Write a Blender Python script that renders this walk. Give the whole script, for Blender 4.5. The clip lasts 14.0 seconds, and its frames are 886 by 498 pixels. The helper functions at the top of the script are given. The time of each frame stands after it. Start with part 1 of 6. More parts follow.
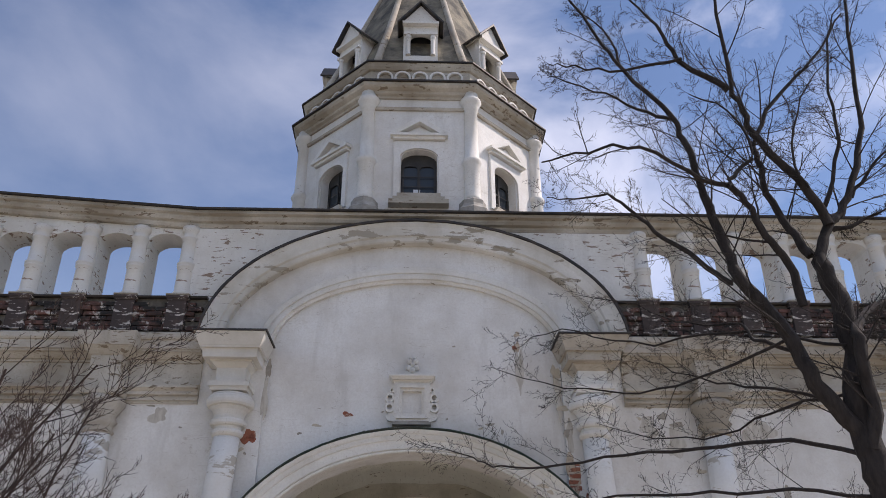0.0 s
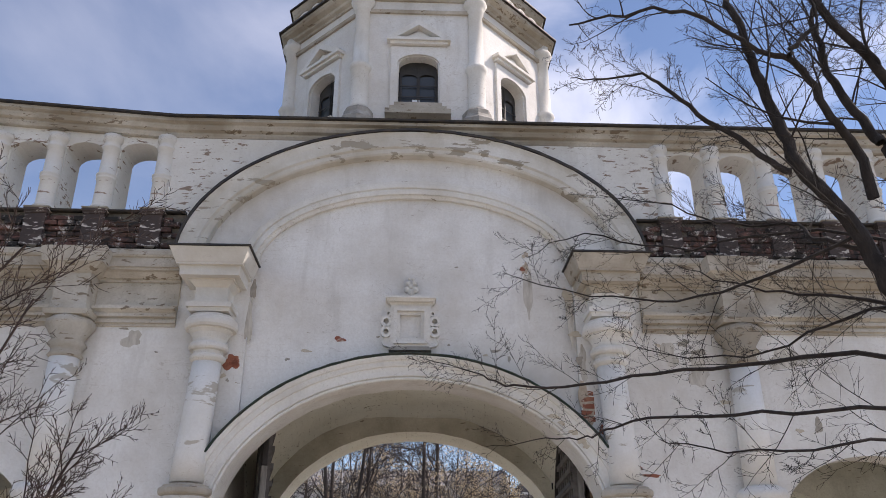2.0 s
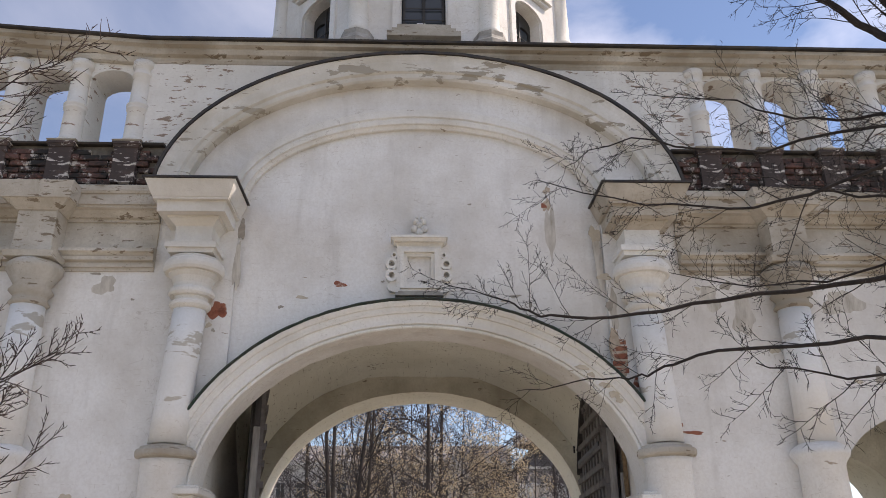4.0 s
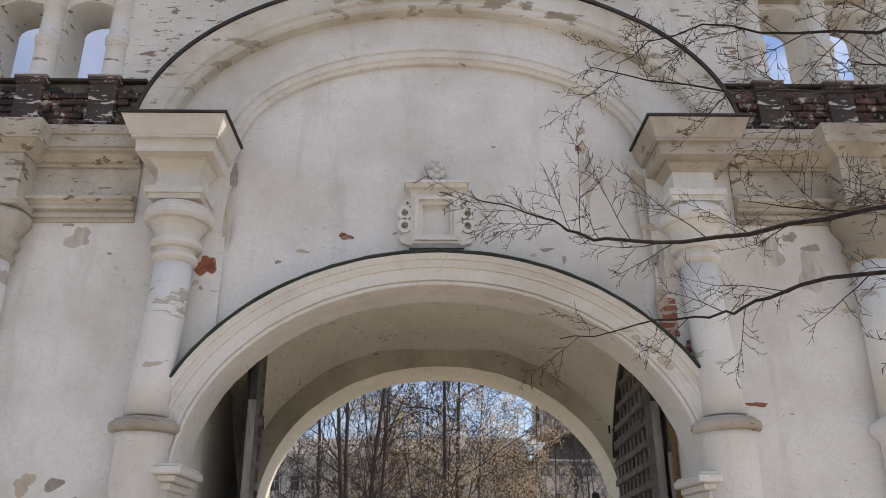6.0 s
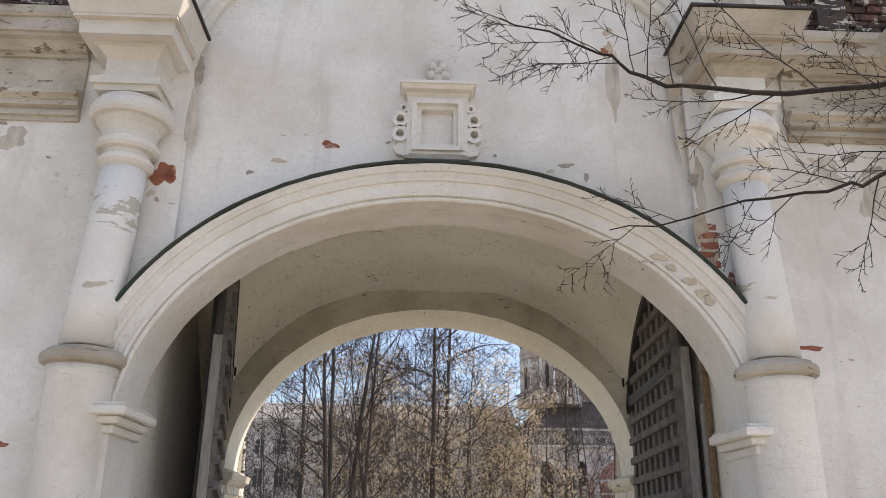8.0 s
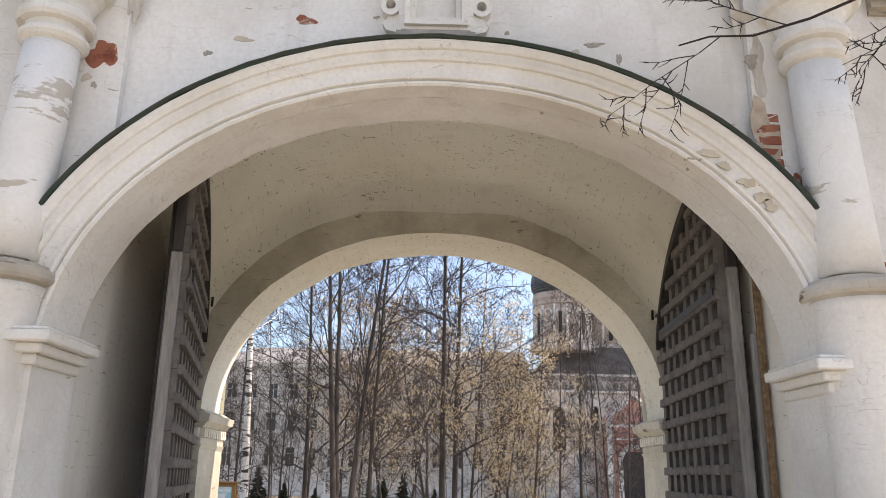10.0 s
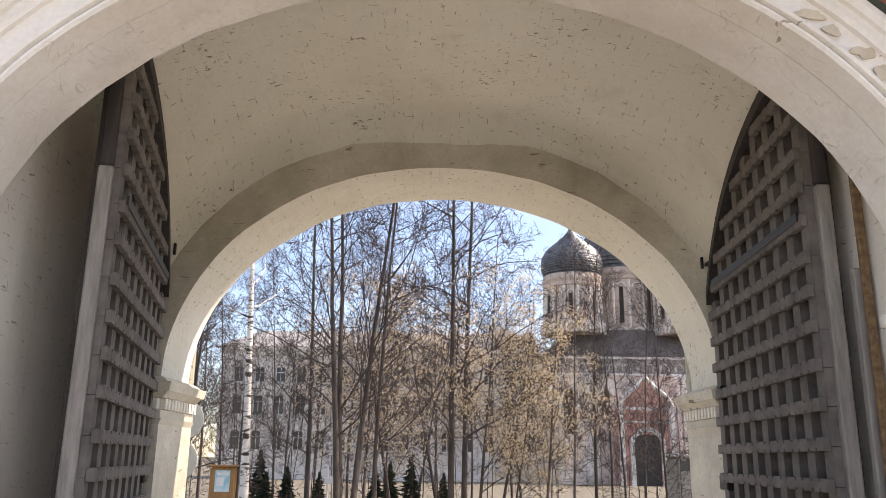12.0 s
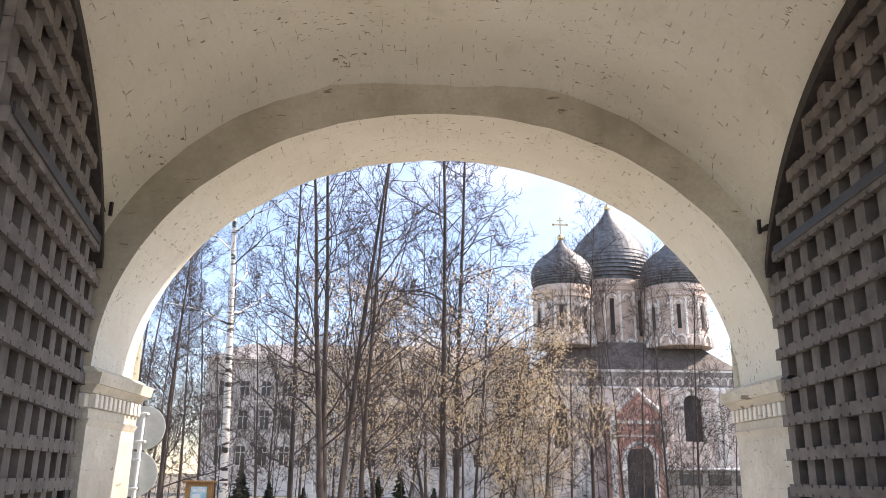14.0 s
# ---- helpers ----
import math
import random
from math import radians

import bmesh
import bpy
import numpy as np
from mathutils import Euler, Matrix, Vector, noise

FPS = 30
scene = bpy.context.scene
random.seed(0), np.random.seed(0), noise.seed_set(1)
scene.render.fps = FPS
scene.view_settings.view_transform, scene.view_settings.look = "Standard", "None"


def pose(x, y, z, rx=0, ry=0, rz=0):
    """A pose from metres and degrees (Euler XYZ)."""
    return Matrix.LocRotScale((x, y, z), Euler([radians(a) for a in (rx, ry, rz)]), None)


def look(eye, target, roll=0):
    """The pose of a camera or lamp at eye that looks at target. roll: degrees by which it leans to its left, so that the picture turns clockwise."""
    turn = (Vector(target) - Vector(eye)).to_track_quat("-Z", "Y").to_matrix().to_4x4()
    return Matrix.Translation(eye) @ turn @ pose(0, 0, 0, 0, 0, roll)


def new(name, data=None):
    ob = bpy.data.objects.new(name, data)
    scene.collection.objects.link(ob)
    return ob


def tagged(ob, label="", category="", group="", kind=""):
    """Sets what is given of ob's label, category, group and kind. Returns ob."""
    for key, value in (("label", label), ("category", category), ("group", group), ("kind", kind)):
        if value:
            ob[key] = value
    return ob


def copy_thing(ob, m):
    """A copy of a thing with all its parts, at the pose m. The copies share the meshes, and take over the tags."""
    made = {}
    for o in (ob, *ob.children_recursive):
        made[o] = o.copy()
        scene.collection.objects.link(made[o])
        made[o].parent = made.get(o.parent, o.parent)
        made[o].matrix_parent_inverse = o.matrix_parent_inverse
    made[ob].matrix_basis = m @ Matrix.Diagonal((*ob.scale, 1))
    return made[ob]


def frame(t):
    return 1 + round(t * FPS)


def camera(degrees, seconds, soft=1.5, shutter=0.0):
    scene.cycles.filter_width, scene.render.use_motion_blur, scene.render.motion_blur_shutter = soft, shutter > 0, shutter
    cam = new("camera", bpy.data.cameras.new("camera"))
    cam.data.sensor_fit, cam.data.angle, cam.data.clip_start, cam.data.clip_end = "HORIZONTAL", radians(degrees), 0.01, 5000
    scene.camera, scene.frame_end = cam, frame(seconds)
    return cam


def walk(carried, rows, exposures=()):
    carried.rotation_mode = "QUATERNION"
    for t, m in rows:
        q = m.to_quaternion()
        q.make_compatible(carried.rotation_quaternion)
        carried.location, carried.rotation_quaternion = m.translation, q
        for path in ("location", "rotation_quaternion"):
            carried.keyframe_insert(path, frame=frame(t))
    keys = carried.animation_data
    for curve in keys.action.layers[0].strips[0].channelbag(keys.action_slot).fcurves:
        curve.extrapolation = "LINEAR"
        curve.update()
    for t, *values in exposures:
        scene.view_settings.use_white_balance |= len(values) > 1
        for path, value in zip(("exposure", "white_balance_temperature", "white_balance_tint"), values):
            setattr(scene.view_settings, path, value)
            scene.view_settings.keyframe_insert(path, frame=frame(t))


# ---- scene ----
cam = camera(58.0, 14.0, 0.6)
# seconds, place in metres, then yaw, pitch and roll in degrees
PATH = [
    (0, 0.077, -13.590, 1.602, -1.95, 27.17, 0.16),
    (0.5, 0.018, -13.269, 1.611, -2.11, 26.11, -0.03),
    (1, 0.007, -12.868, 1.601, -2.16, 25.11, 0.21),
    (1.5, 0.021, -12.534, 1.614, -2.35, 24.37, 0.15),
    (2, 0.008, -12.147, 1.611, -2.44, 23.65, 0.03),
    (2.5, -0.024, -11.766, 1.638, -2.57, 23.08, 0.49),
    (3, -0.054, -11.335, 1.603, -2.49, 22.67, 0.62),
    (5.5, -0.161, -9.468, 1.600, -1.85, 21.72, 0.12),
    (6, -0.125, -9.036, 1.597, -1.26, 21.70, 0.30),
    (6.5, -0.149, -8.674, 1.574, -1.21, 21.50, 0.06),
    (7, -0.173, -8.268, 1.588, -1.44, 20.83, 0.02),
    (7.5, -0.123, -7.900, 1.574, -1.48, 20.33, -0.40),
    (8, -0.193, -7.482, 1.575, -2.34, 19.56, -0.57),
    (10.5, 0.003, -5.609, 1.656, -1.30, 15.21, -0.86),
    (11, 0.011, -5.151, 1.644, -1.38, 14.92, -0.63),
    (11.5, 0.033, -4.750, 1.625, -1.04, 14.88, -0.42),
    (12, 0.032, -4.319, 1.604, -0.76, 14.73, -0.75),
    (12.5, 0.008, -3.931, 1.594, -0.98, 14.83, -0.49),
    (13, 0.031, -3.495, 1.590, -0.87, 15.03, -0.42),
    (13.5, -0.006, -3.139, 1.558, -1.07, 15.26, -0.50),
    (14, -0.045, -2.704, 1.556, -1.58, 15.79, -0.50),
]
# the clip's camera opens up as it nears the dim passage
EXPOSURES = [(0.0, 0.18, 6700, 21), (1.5, 0.35, 6800, 21), (3.0, 0.48, 7050, 21), (6.5, 0.57, 7450, 20), (7.0, 0.62, 7450, 20), (8.0, 0.84, 7450, 19), (10.5, 1.18, 7550, 20), (12.0, 1.31, 7550, 22), (14.0, 1.52, 7300, 22)]
walk(cam, [(t, pose(x, y, z, 90 + pitch, roll, yaw)) for t, x, y, z, yaw, pitch, roll in PATH], EXPOSURES)

# ---- world, sun, exposure ----
SUN_AZ, SUN_EL = 8.0, 46.0  # degrees from +x towards +y; above the horizon
world = bpy.data.worlds.new("sky")
scene.world = world
world.use_nodes = True
wt = world.node_tree
wt.nodes.clear()
w_out = wt.nodes.new("ShaderNodeOutputWorld")
w_bg = wt.nodes.new("ShaderNodeBackground")
w_sky = wt.nodes.new("ShaderNodeTexSky")
w_sky.sky_type = "NISHITA"
w_sky.sun_disc = False
w_sky.sun_elevation = radians(SUN_EL)
w_sky.sun_rotation = radians(90 - SUN_AZ)
w_sky.air_density, w_sky.dust_density, w_sky.ozone_density = 1.0, 0.1, 3.0
w_co = wt.nodes.new("ShaderNodeTexCoord")
w_map = wt.nodes.new("ShaderNodeMapping")
w_map.inputs["Location"].default_value = (-0.55, 0.4, 0.35)
w_map.inputs["Scale"].default_value = (1.3, 1.3, 2.6)
w_noise = wt.nodes.new("ShaderNodeTexNoise")
w_noise.inputs["Scale"].default_value = 1.9
w_noise.inputs["Detail"].default_value = 7
w_noise.inputs["Roughness"].default_value = 0.52
w_noise.inputs["Distortion"].default_value = 0.3
w_ramp = wt.nodes.new("ShaderNodeValToRGB")
w_ramp.color_ramp.elements[0].position, w_ramp.color_ramp.elements[0].color = 0.38, (0, 0, 0, 1)
w_ramp.color_ramp.elements[1].position, w_ramp.color_ramp.elements[1].color = 0.72, (0.8, 0.8, 0.8, 1)
w_mix = wt.nodes.new("ShaderNodeMixRGB")
w_mix.inputs[2].default_value = (12.5, 12.8, 13.2, 1)
wt.links.new(w_co.outputs["Generated"], w_map.inputs[0])
wt.links.new(w_map.outputs[0], w_noise.inputs["Vector"])
wt.links.new(w_noise.outputs[0], w_ramp.inputs[0])
w_sep = wt.nodes.new("ShaderNodeSeparateXYZ")
wt.links.new(w_co.outputs["Generated"], w_sep.inputs[0])
w_east = wt.nodes.new("ShaderNodeMapRange")
for i, v in enumerate((-0.25, 0.35, 0.18, 1.0)):
    w_east.inputs[i + 1].default_value = v
wt.links.new(w_sep.outputs[0], w_east.inputs[0])
w_mul = wt.nodes.new("ShaderNodeMath")
w_mul.operation = "MULTIPLY"
wt.links.new(w_ramp.outputs[0], w_mul.inputs[0])
wt.links.new(w_east.outputs[0], w_mul.inputs[1])
w_high = wt.nodes.new("ShaderNodeMapRange")
for i, v in enumerate((0.28, 0.55, 0.12, 1.0)):
    w_high.inputs[i + 1].default_value = v
wt.links.new(w_sep.outputs[2], w_high.inputs[0])
w_mul2 = wt.nodes.new("ShaderNodeMath")
w_mul2.operation = "MULTIPLY"
wt.links.new(w_mul.outputs[0], w_mul2.inputs[0])
wt.links.new(w_high.outputs[0], w_mul2.inputs[1])
wt.links.new(w_mul2.outputs[0], w_mix.inputs[0])
wt.links.new(w_sky.outputs[0], w_mix.inputs[1])
wt.links.new(w_mix.outputs[0], w_bg.inputs[0])
w_bg.inputs[1].default_value = 0.12
wt.links.new(w_bg.outputs[0], w_out.inputs[0])

sun = new("sun", bpy.data.lights.new("sun", "SUN"))
sun.data.energy, sun.data.angle, sun.data.color = 3.6, radians(0.5), (1.0, 0.95, 0.87)
az, el = radians(SUN_AZ), radians(SUN_EL)
sun.matrix_world = look((0, 0, 30), (-math.cos(el) * math.cos(az), -math.cos(el) * math.sin(az), 30 - math.sin(el)))


# ---- materials ----
class Mat:
    """A small wrapper that wires a procedural material."""

    def __init__(self, name, rough=0.8, metal=0.0):
        self.m = bpy.data.materials.new(name)
        self.m.use_nodes = True
        self.t = self.m.node_tree
        self.b = self.t.nodes["Principled BSDF"]
        self.b.inputs["Roughness"].default_value = rough
        self.b.inputs["Metallic"].default_value = metal
        self.co = self.n("ShaderNodeTexCoord").outputs["Object"]

    def n(self, kind, **values):
        node = self.t.nodes.new(kind)
        for key, value in values.items():
            node.inputs[key.replace("_", " ")].default_value = value
        return node

    def link(self, a, b):
        self.t.links.new(a, b)

    def noise(self, scale, detail=5, rough=0.55, stretch=(1, 1, 1), shift=(0, 0, 0), distort=0.0):
        mp = self.n("ShaderNodeMapping", Scale=stretch, Location=shift)
        self.link(self.co, mp.inputs[0])
        nz = self.n("ShaderNodeTexNoise", Scale=scale, Detail=detail, Roughness=rough, Distortion=distort)
        self.link(mp.outputs[0], nz.inputs["Vector"])
        return nz.outputs[0]

    def ramp(self, fac, stops):
        r = self.n("ShaderNodeValToRGB")
        e = r.color_ramp.elements
        while len(e) < len(stops):
            e.new(0.5)
        for k, (p, c) in zip(e, stops):
            k.position, k.color = p, ((c, c, c, 1) if isinstance(c, (int, float)) else (*c, 1))
        self.link(fac, r.inputs[0])
        return r.outputs[0]

    def mix(self, fac, a, b, kind="MIX"):
        m = self.n("ShaderNodeMixRGB")
        m.blend_type = kind
        for sock, v in zip(m.inputs, (fac, a, b)):
            if isinstance(v, bpy.types.NodeSocket):
                self.link(v, sock)
            elif isinstance(v, (int, float)):
                sock.default_value = v if sock == m.inputs[0] else (v, v, v, 1)
            else:
                sock.default_value = (*v, 1)
        return m.outputs[0]

    def color(self, c):
        if isinstance(c, bpy.types.NodeSocket):
            self.link(c, self.b.inputs["Base Color"])
        else:
            self.b.inputs["Base Color"].default_value = (*c, 1)
        return self

    def bump(self, height, strength=0.3, distance=0.02):
        bp = self.n("ShaderNodeBump", Strength=strength, Distance=distance)
        self.link(height, bp.inputs["Height"])
        old = self.b.inputs["Normal"]
        if old.is_linked:
            self.link(old.links[0].from_socket, bp.inputs["Normal"])
        self.link(bp.outputs[0], old)
        return self

    def random(self):
        return self.n("ShaderNodeObjectInfo").outputs["Random"]


def plaster(name, base, stain, flake, flake_at=0.70, brick=0.25, stain_at=(0.5, 0.8), courses=True, crack=0.5, flat=False, dash=0.3, chip_scale=7.5):
    """Lime wash on brick: broad stains, dark flakes, faint courses, rough hand-laid relief."""
    m = Mat(name, 0.9)
    broad = m.noise(0.55, 6, 0.6)
    streak = m.noise(1.6, 5, 0.6, (1.6, 1.6, 0.28), (3, 1, 7))
    c = m.mix(m.ramp(broad, [(stain_at[0], 0.0), (stain_at[1], 1.0)]), base, stain)
    c = m.mix(m.ramp(streak, [(0.57, 0.0), (0.88, 0.7)]), c, tuple(0.82 * v for v in stain))
    fine = m.noise(26, 4, 0.6)
    c = m.mix(m.ramp(fine, [(0.35, 0.22), (0.6, 0.0)]), c, stain)
    chip = m.noise(16.0 if flat else chip_scale, 5, 0.62, (0.55, 0.55, 2.1) if not flat else (0.8, 1.7, 1.0), (2, 5, 3), 0.3)
    where = m.ramp(m.noise(0.8, 4, 0.6, shift=(1, 4, 8)), [(0.42, -0.0), (0.62, 1.0)])
    level = m.mix(0.09, chip, where, "ADD")
    chips = m.ramp(level, [(flake_at, 0.0), (flake_at + 0.025, 1.0)])
    c = m.mix(chips, c, flake)
    thin = m.noise(1.9, 3, 0.5, (1, 1, 2.2), (8, 3, 1), 1.2)
    gate = m.ramp(m.noise(0.9, 3, 0.5, shift=(5, 9, 2)), [(0.5, 0.0), (0.58, 1.0)])
    hair = m.ramp(thin, [(0.494, 0.0), (0.5, crack), (0.506, 0.0)])
    c = m.mix(m.mix(1.0, hair, gate, "MULTIPLY"), c, flake)
    m.color(c)
    m.bump(m.noise(3.0, 6, 0.6), 0.6 if flat else 0.35, 0.07 if flat else 0.05)
    m.bump(m.noise(40, 4, 0.6), 0.22, 0.006)
    m.bump(chips, -0.5, 0.008)
    if courses:
        sep = m.n("ShaderNodeSeparateXYZ")
        m.link(m.co, sep.inputs[0])
        add = m.n("ShaderNodeMath")
        add.operation = "ADD"
        m.link(sep.outputs[0], add.inputs[0])
        m.link(sep.outputs[1], add.inputs[1])
        com = m.n("ShaderNodeCombineXYZ")
        m.link(sep.outputs[1] if flat else add.outputs[0], com.inputs[0])
        m.link(sep.outputs[0] if flat else sep.outputs[2], com.inputs[1])
        wob = m.noise(4.5, 4, 0.6)
        vec = m.mix(0.06, com.outputs[0], wob, "ADD")
        bt = m.n("ShaderNodeTexBrick", Scale=1.0)
        bt.inputs["Brick Width"].default_value, bt.inputs["Row Height"].default_value = 0.3, 0.1
        bt.inputs["Mortar Size"].default_value = 0.008
        bt.inputs["Mortar Smooth"].default_value = 0.9
        m.link(vec, bt.inputs["Vector"])
        m.bump(bt.outputs["Fac"], -min(1.0, brick), 0.035 if flat else 0.022)
        # mortar lost here and there: short dark dashes
        lost = m.ramp(m.noise(11.0, 4, 0.62, shift=(6, 2, 4)), [(0.55, 0.0), (0.64, dash)])
        m.color(m.mix(m.mix(1.0, lost, bt.outputs["Fac"], "MULTIPLY"), c, tuple(1.15 * v for v in flake)))
    return m.m


WHITE = plaster("whitewash", (0.80, 0.785, 0.75), (0.54, 0.50, 0.44), (0.40, 0.345, 0.28), 0.765, 0.22, (0.42, 0.74))
WHITE_TOP = plaster("flaking_whitewash_on_brick", (0.78, 0.76, 0.71), (0.58, 0.54, 0.47), (0.29, 0.215, 0.16), 0.64, 0.9, (0.40, 0.72))
GRIMY = plaster("grimy_limewash", (0.70, 0.66, 0.58), (0.34, 0.295, 0.23), (0.22, 0.175, 0.125), 0.65, 0.7, (0.31, 0.58))
MOULD = plaster("painted_moulding", (0.79, 0.77, 0.72), (0.55, 0.51, 0.44), (0.34, 0.29, 0.225), 0.745, 0.1, (0.44, 0.74), False)

FLAKED = plaster("flaking_arch_wash", (0.79, 0.77, 0.72), (0.52, 0.48, 0.40), (0.36, 0.32, 0.255), 0.63, 0.1, (0.38, 0.62), False, chip_scale=3.6)
SHAFT = plaster("flaking_column_wash", (0.80, 0.785, 0.75), (0.62, 0.59, 0.53), (0.50, 0.45, 0.37), 0.635, 0.1, (0.46, 0.76), False, chip_scale=2.6)
COLONNETTE = plaster("chipped_colonnette_wash", (0.78, 0.76, 0.71), (0.60, 0.56, 0.49), (0.33, 0.24, 0.18), 0.72, 0.1, (0.42, 0.74), False, chip_scale=5.0)
PIER_DARK = plaster("sooty_pedestal_brick", (0.23, 0.135, 0.105), (0.06, 0.045, 0.04), (0.56, 0.51, 0.45), 0.57, 1.0, (0.30, 0.55))
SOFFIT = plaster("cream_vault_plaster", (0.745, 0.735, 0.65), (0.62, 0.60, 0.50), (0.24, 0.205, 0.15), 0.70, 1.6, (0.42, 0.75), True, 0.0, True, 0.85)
BLOTCHED = plaster("blotched_cream_plaster", (0.70, 0.675, 0.58), (0.31, 0.285, 0.22), (0.22, 0.185, 0.14), 0.70, 1.0, (0.36, 0.66), True, 0.0, False, 0.5)
JAMB = plaster("smooth_jamb_plaster", (0.80, 0.765, 0.69), (0.66, 0.625, 0.55), (0.36, 0.315, 0.25), 0.74, 1.3, (0.40, 0.75), crack=0.0, dash=0.9)


def brick_mat(name, a, b, lime, dirt=0.0):
    m = Mat(name, 0.92)
    m.co = m.n("ShaderNodeNewGeometry").outputs["Position"]
    r = m.random()
    c = m.mix(r, a, b)
    c = m.mix(m.ramp(m.noise(9, 5, 0.6), [(0.5, 0.0), (0.75, 1.0)]), c, tuple(0.4 * v for v in a))
    c = m.mix(m.ramp(m.noise(3.2, 6, 0.7, (1, 1, 1.5), (1, 7, 3)), [(0.42, 0.0), (0.55, dirt)]), c, (0.022, 0.021, 0.019))
    c = m.mix(m.ramp(m.noise(6, 6, 0.7, shift=(4, 2, 9)), [(0.55, 0.0), (0.62, 0.9)]), c, lime)
    m.color(c)
    m.bump(m.noise(30, 5, 0.65), 0.5, 0.01)
    return m.m


BRICK = brick_mat("old_red_brick", (0.27, 0.085, 0.05), (0.36, 0.15, 0.09), (0.55, 0.45, 0.36))
BRICK_DARK = brick_mat("blackened_brick", (0.075, 0.042, 0.034), (0.18, 0.085, 0.065), (0.56, 0.51, 0.45), 0.97)


def plain(name, a, b, scale, rough=0.8, metal=0.0, detail=5, bump=0.25, dist=0.01, stretch=(1, 1, 1), at=(0.35, 0.7)):
    m = Mat(name, rough, metal)
    m.color(m.mix(m.ramp(m.noise(scale, detail, 0.6, stretch), [(at[0], 0.0), (at[1], 1.0)]), a, b))
    if bump:
        m.bump(m.noise(scale * 6, 4, 0.6, stretch), bump, dist)
    return m.m


MORTAR = plain("lime_mortar", (0.52, 0.43, 0.33), (0.38, 0.30, 0.22), 12, 0.95)
MORTAR_DARK = plain("mossy_mortar", (0.09, 0.08, 0.065), (0.20, 0.175, 0.14), 9, 0.95)
STONE_GREY = plain("weathered_grey_stone", (0.27, 0.25, 0.22), (0.44, 0.41, 0.36), 6, 0.9)
IRON_ROOF = plain("dark_sheet_iron", (0.035, 0.035, 0.038), (0.08, 0.065, 0.05), 5, 0.6, 0.4, bump=0.1)
GREEN_TIN = plain("green_painted_tin", (0.022, 0.048, 0.036), (0.065, 0.065, 0.052), 4, 0.55, 0.2, bump=0.15)
TENT = plain("mossy_tent_plaster", (0.085, 0.078, 0.065), (0.30, 0.265, 0.195), 2.2, 0.95, bump=0.5, dist=0.03, at=(0.38, 0.66))
# near-black colour for sheets that stand in for shade inside openings
DARK = plain("unlit_interior_black", (0.02, 0.02, 0.022), (0.03, 0.03, 0.03), 3, 0.8)
FRAME_DARK = plain("dark_window_bars", (0.03, 0.028, 0.026), (0.05, 0.045, 0.04), 8, 0.6)
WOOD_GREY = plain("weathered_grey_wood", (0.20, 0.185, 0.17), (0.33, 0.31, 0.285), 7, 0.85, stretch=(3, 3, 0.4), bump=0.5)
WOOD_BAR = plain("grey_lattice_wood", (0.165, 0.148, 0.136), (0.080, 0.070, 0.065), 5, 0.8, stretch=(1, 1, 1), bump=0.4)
# stub boards and planks are darkened: shade of the lattice holes in the colour
WOOD_CELL = plain("shade_dark_stub_boards", (0.075, 0.066, 0.060), (0.040, 0.035, 0.032), 6, 0.85, stretch=(3, 3, 0.5), bump=0.4)
WOOD_DARK = plain("shade_dark_plank_wood", (0.030, 0.026, 0.025), (0.060, 0.052, 0.049), 6, 0.85, stretch=(3, 3, 0.4), bump=0.5)
RUST = plain("rusty_iron", (0.13, 0.075, 0.04), (0.27, 0.18, 0.09), 22, 0.85, bump=0.5)
BLACK_METAL = plain("black_metal", (0.015, 0.015, 0.017), (0.03, 0.03, 0.03), 12, 0.45, 0.3, bump=0.05)
ZINC = plain("galvanised_grey_metal", (0.46, 0.50, 0.50), (0.56, 0.60, 0.59), 9, 0.5, 0.35, bump=0.03)
POLE = plain("white_painted_pole", (0.66, 0.68, 0.69), (0.56, 0.58, 0.60), 9, 0.45, 0.1, bump=0.03)
YELLOW_WOOD = plain("varnished_yellow_wood", (0.34, 0.18, 0.06), (0.24, 0.12, 0.04), 8, 0.55, stretch=(1, 1, 0.3))
POSTER = plain("pale_blue_poster", (0.24, 0.50, 0.58), (0.62, 0.72, 0.72), 3.5, 0.5, bump=0)
WHITE_PAINT = plain("white_sheet_paint", (0.72, 0.73, 0.74), (0.62, 0.63, 0.64), 4, 0.4, bump=0)
BARK = plain("dark_grey_bark", (0.018, 0.014, 0.012), (0.046, 0.036, 0.031), 9, 0.95, stretch=(2, 2, 0.5), bump=0.7, dist=0.02)
BARK_RED = plain("red_brown_twigs", (0.030, 0.018, 0.014), (0.068, 0.044, 0.034), 6, 0.9, bump=0)
TWIG_FAR = plain("grey_brown_twigs", (0.030, 0.024, 0.023), (0.070, 0.055, 0.050), 0.7, 0.9, bump=0)
BARK_FAR = plain("brown_bark", (0.034, 0.027, 0.024), (0.100, 0.080, 0.069), 3, 0.95, stretch=(2, 2, 0.5), bump=0.5, dist=0.03)
LEAF = plain("dry_tan_leaves", (0.56, 0.45, 0.29), (0.68, 0.57, 0.41), 1.5, 0.9, bump=0)
lt = LEAF.node_tree
leaf_through, leaf_mix = lt.nodes.new("ShaderNodeBsdfTranslucent"), lt.nodes.new("ShaderNodeMixShader")
leaf_through.inputs[0].default_value = (0.56, 0.45, 0.29, 1)
leaf_mix.inputs[0].default_value = 0.45
lt.links.new(lt.nodes["Principled BSDF"].outputs[0], leaf_mix.inputs[1])
lt.links.new(leaf_through.outputs[0], leaf_mix.inputs[2])
lt.links.new(leaf_mix.outputs[0], lt.nodes["Material Output"].inputs[0])
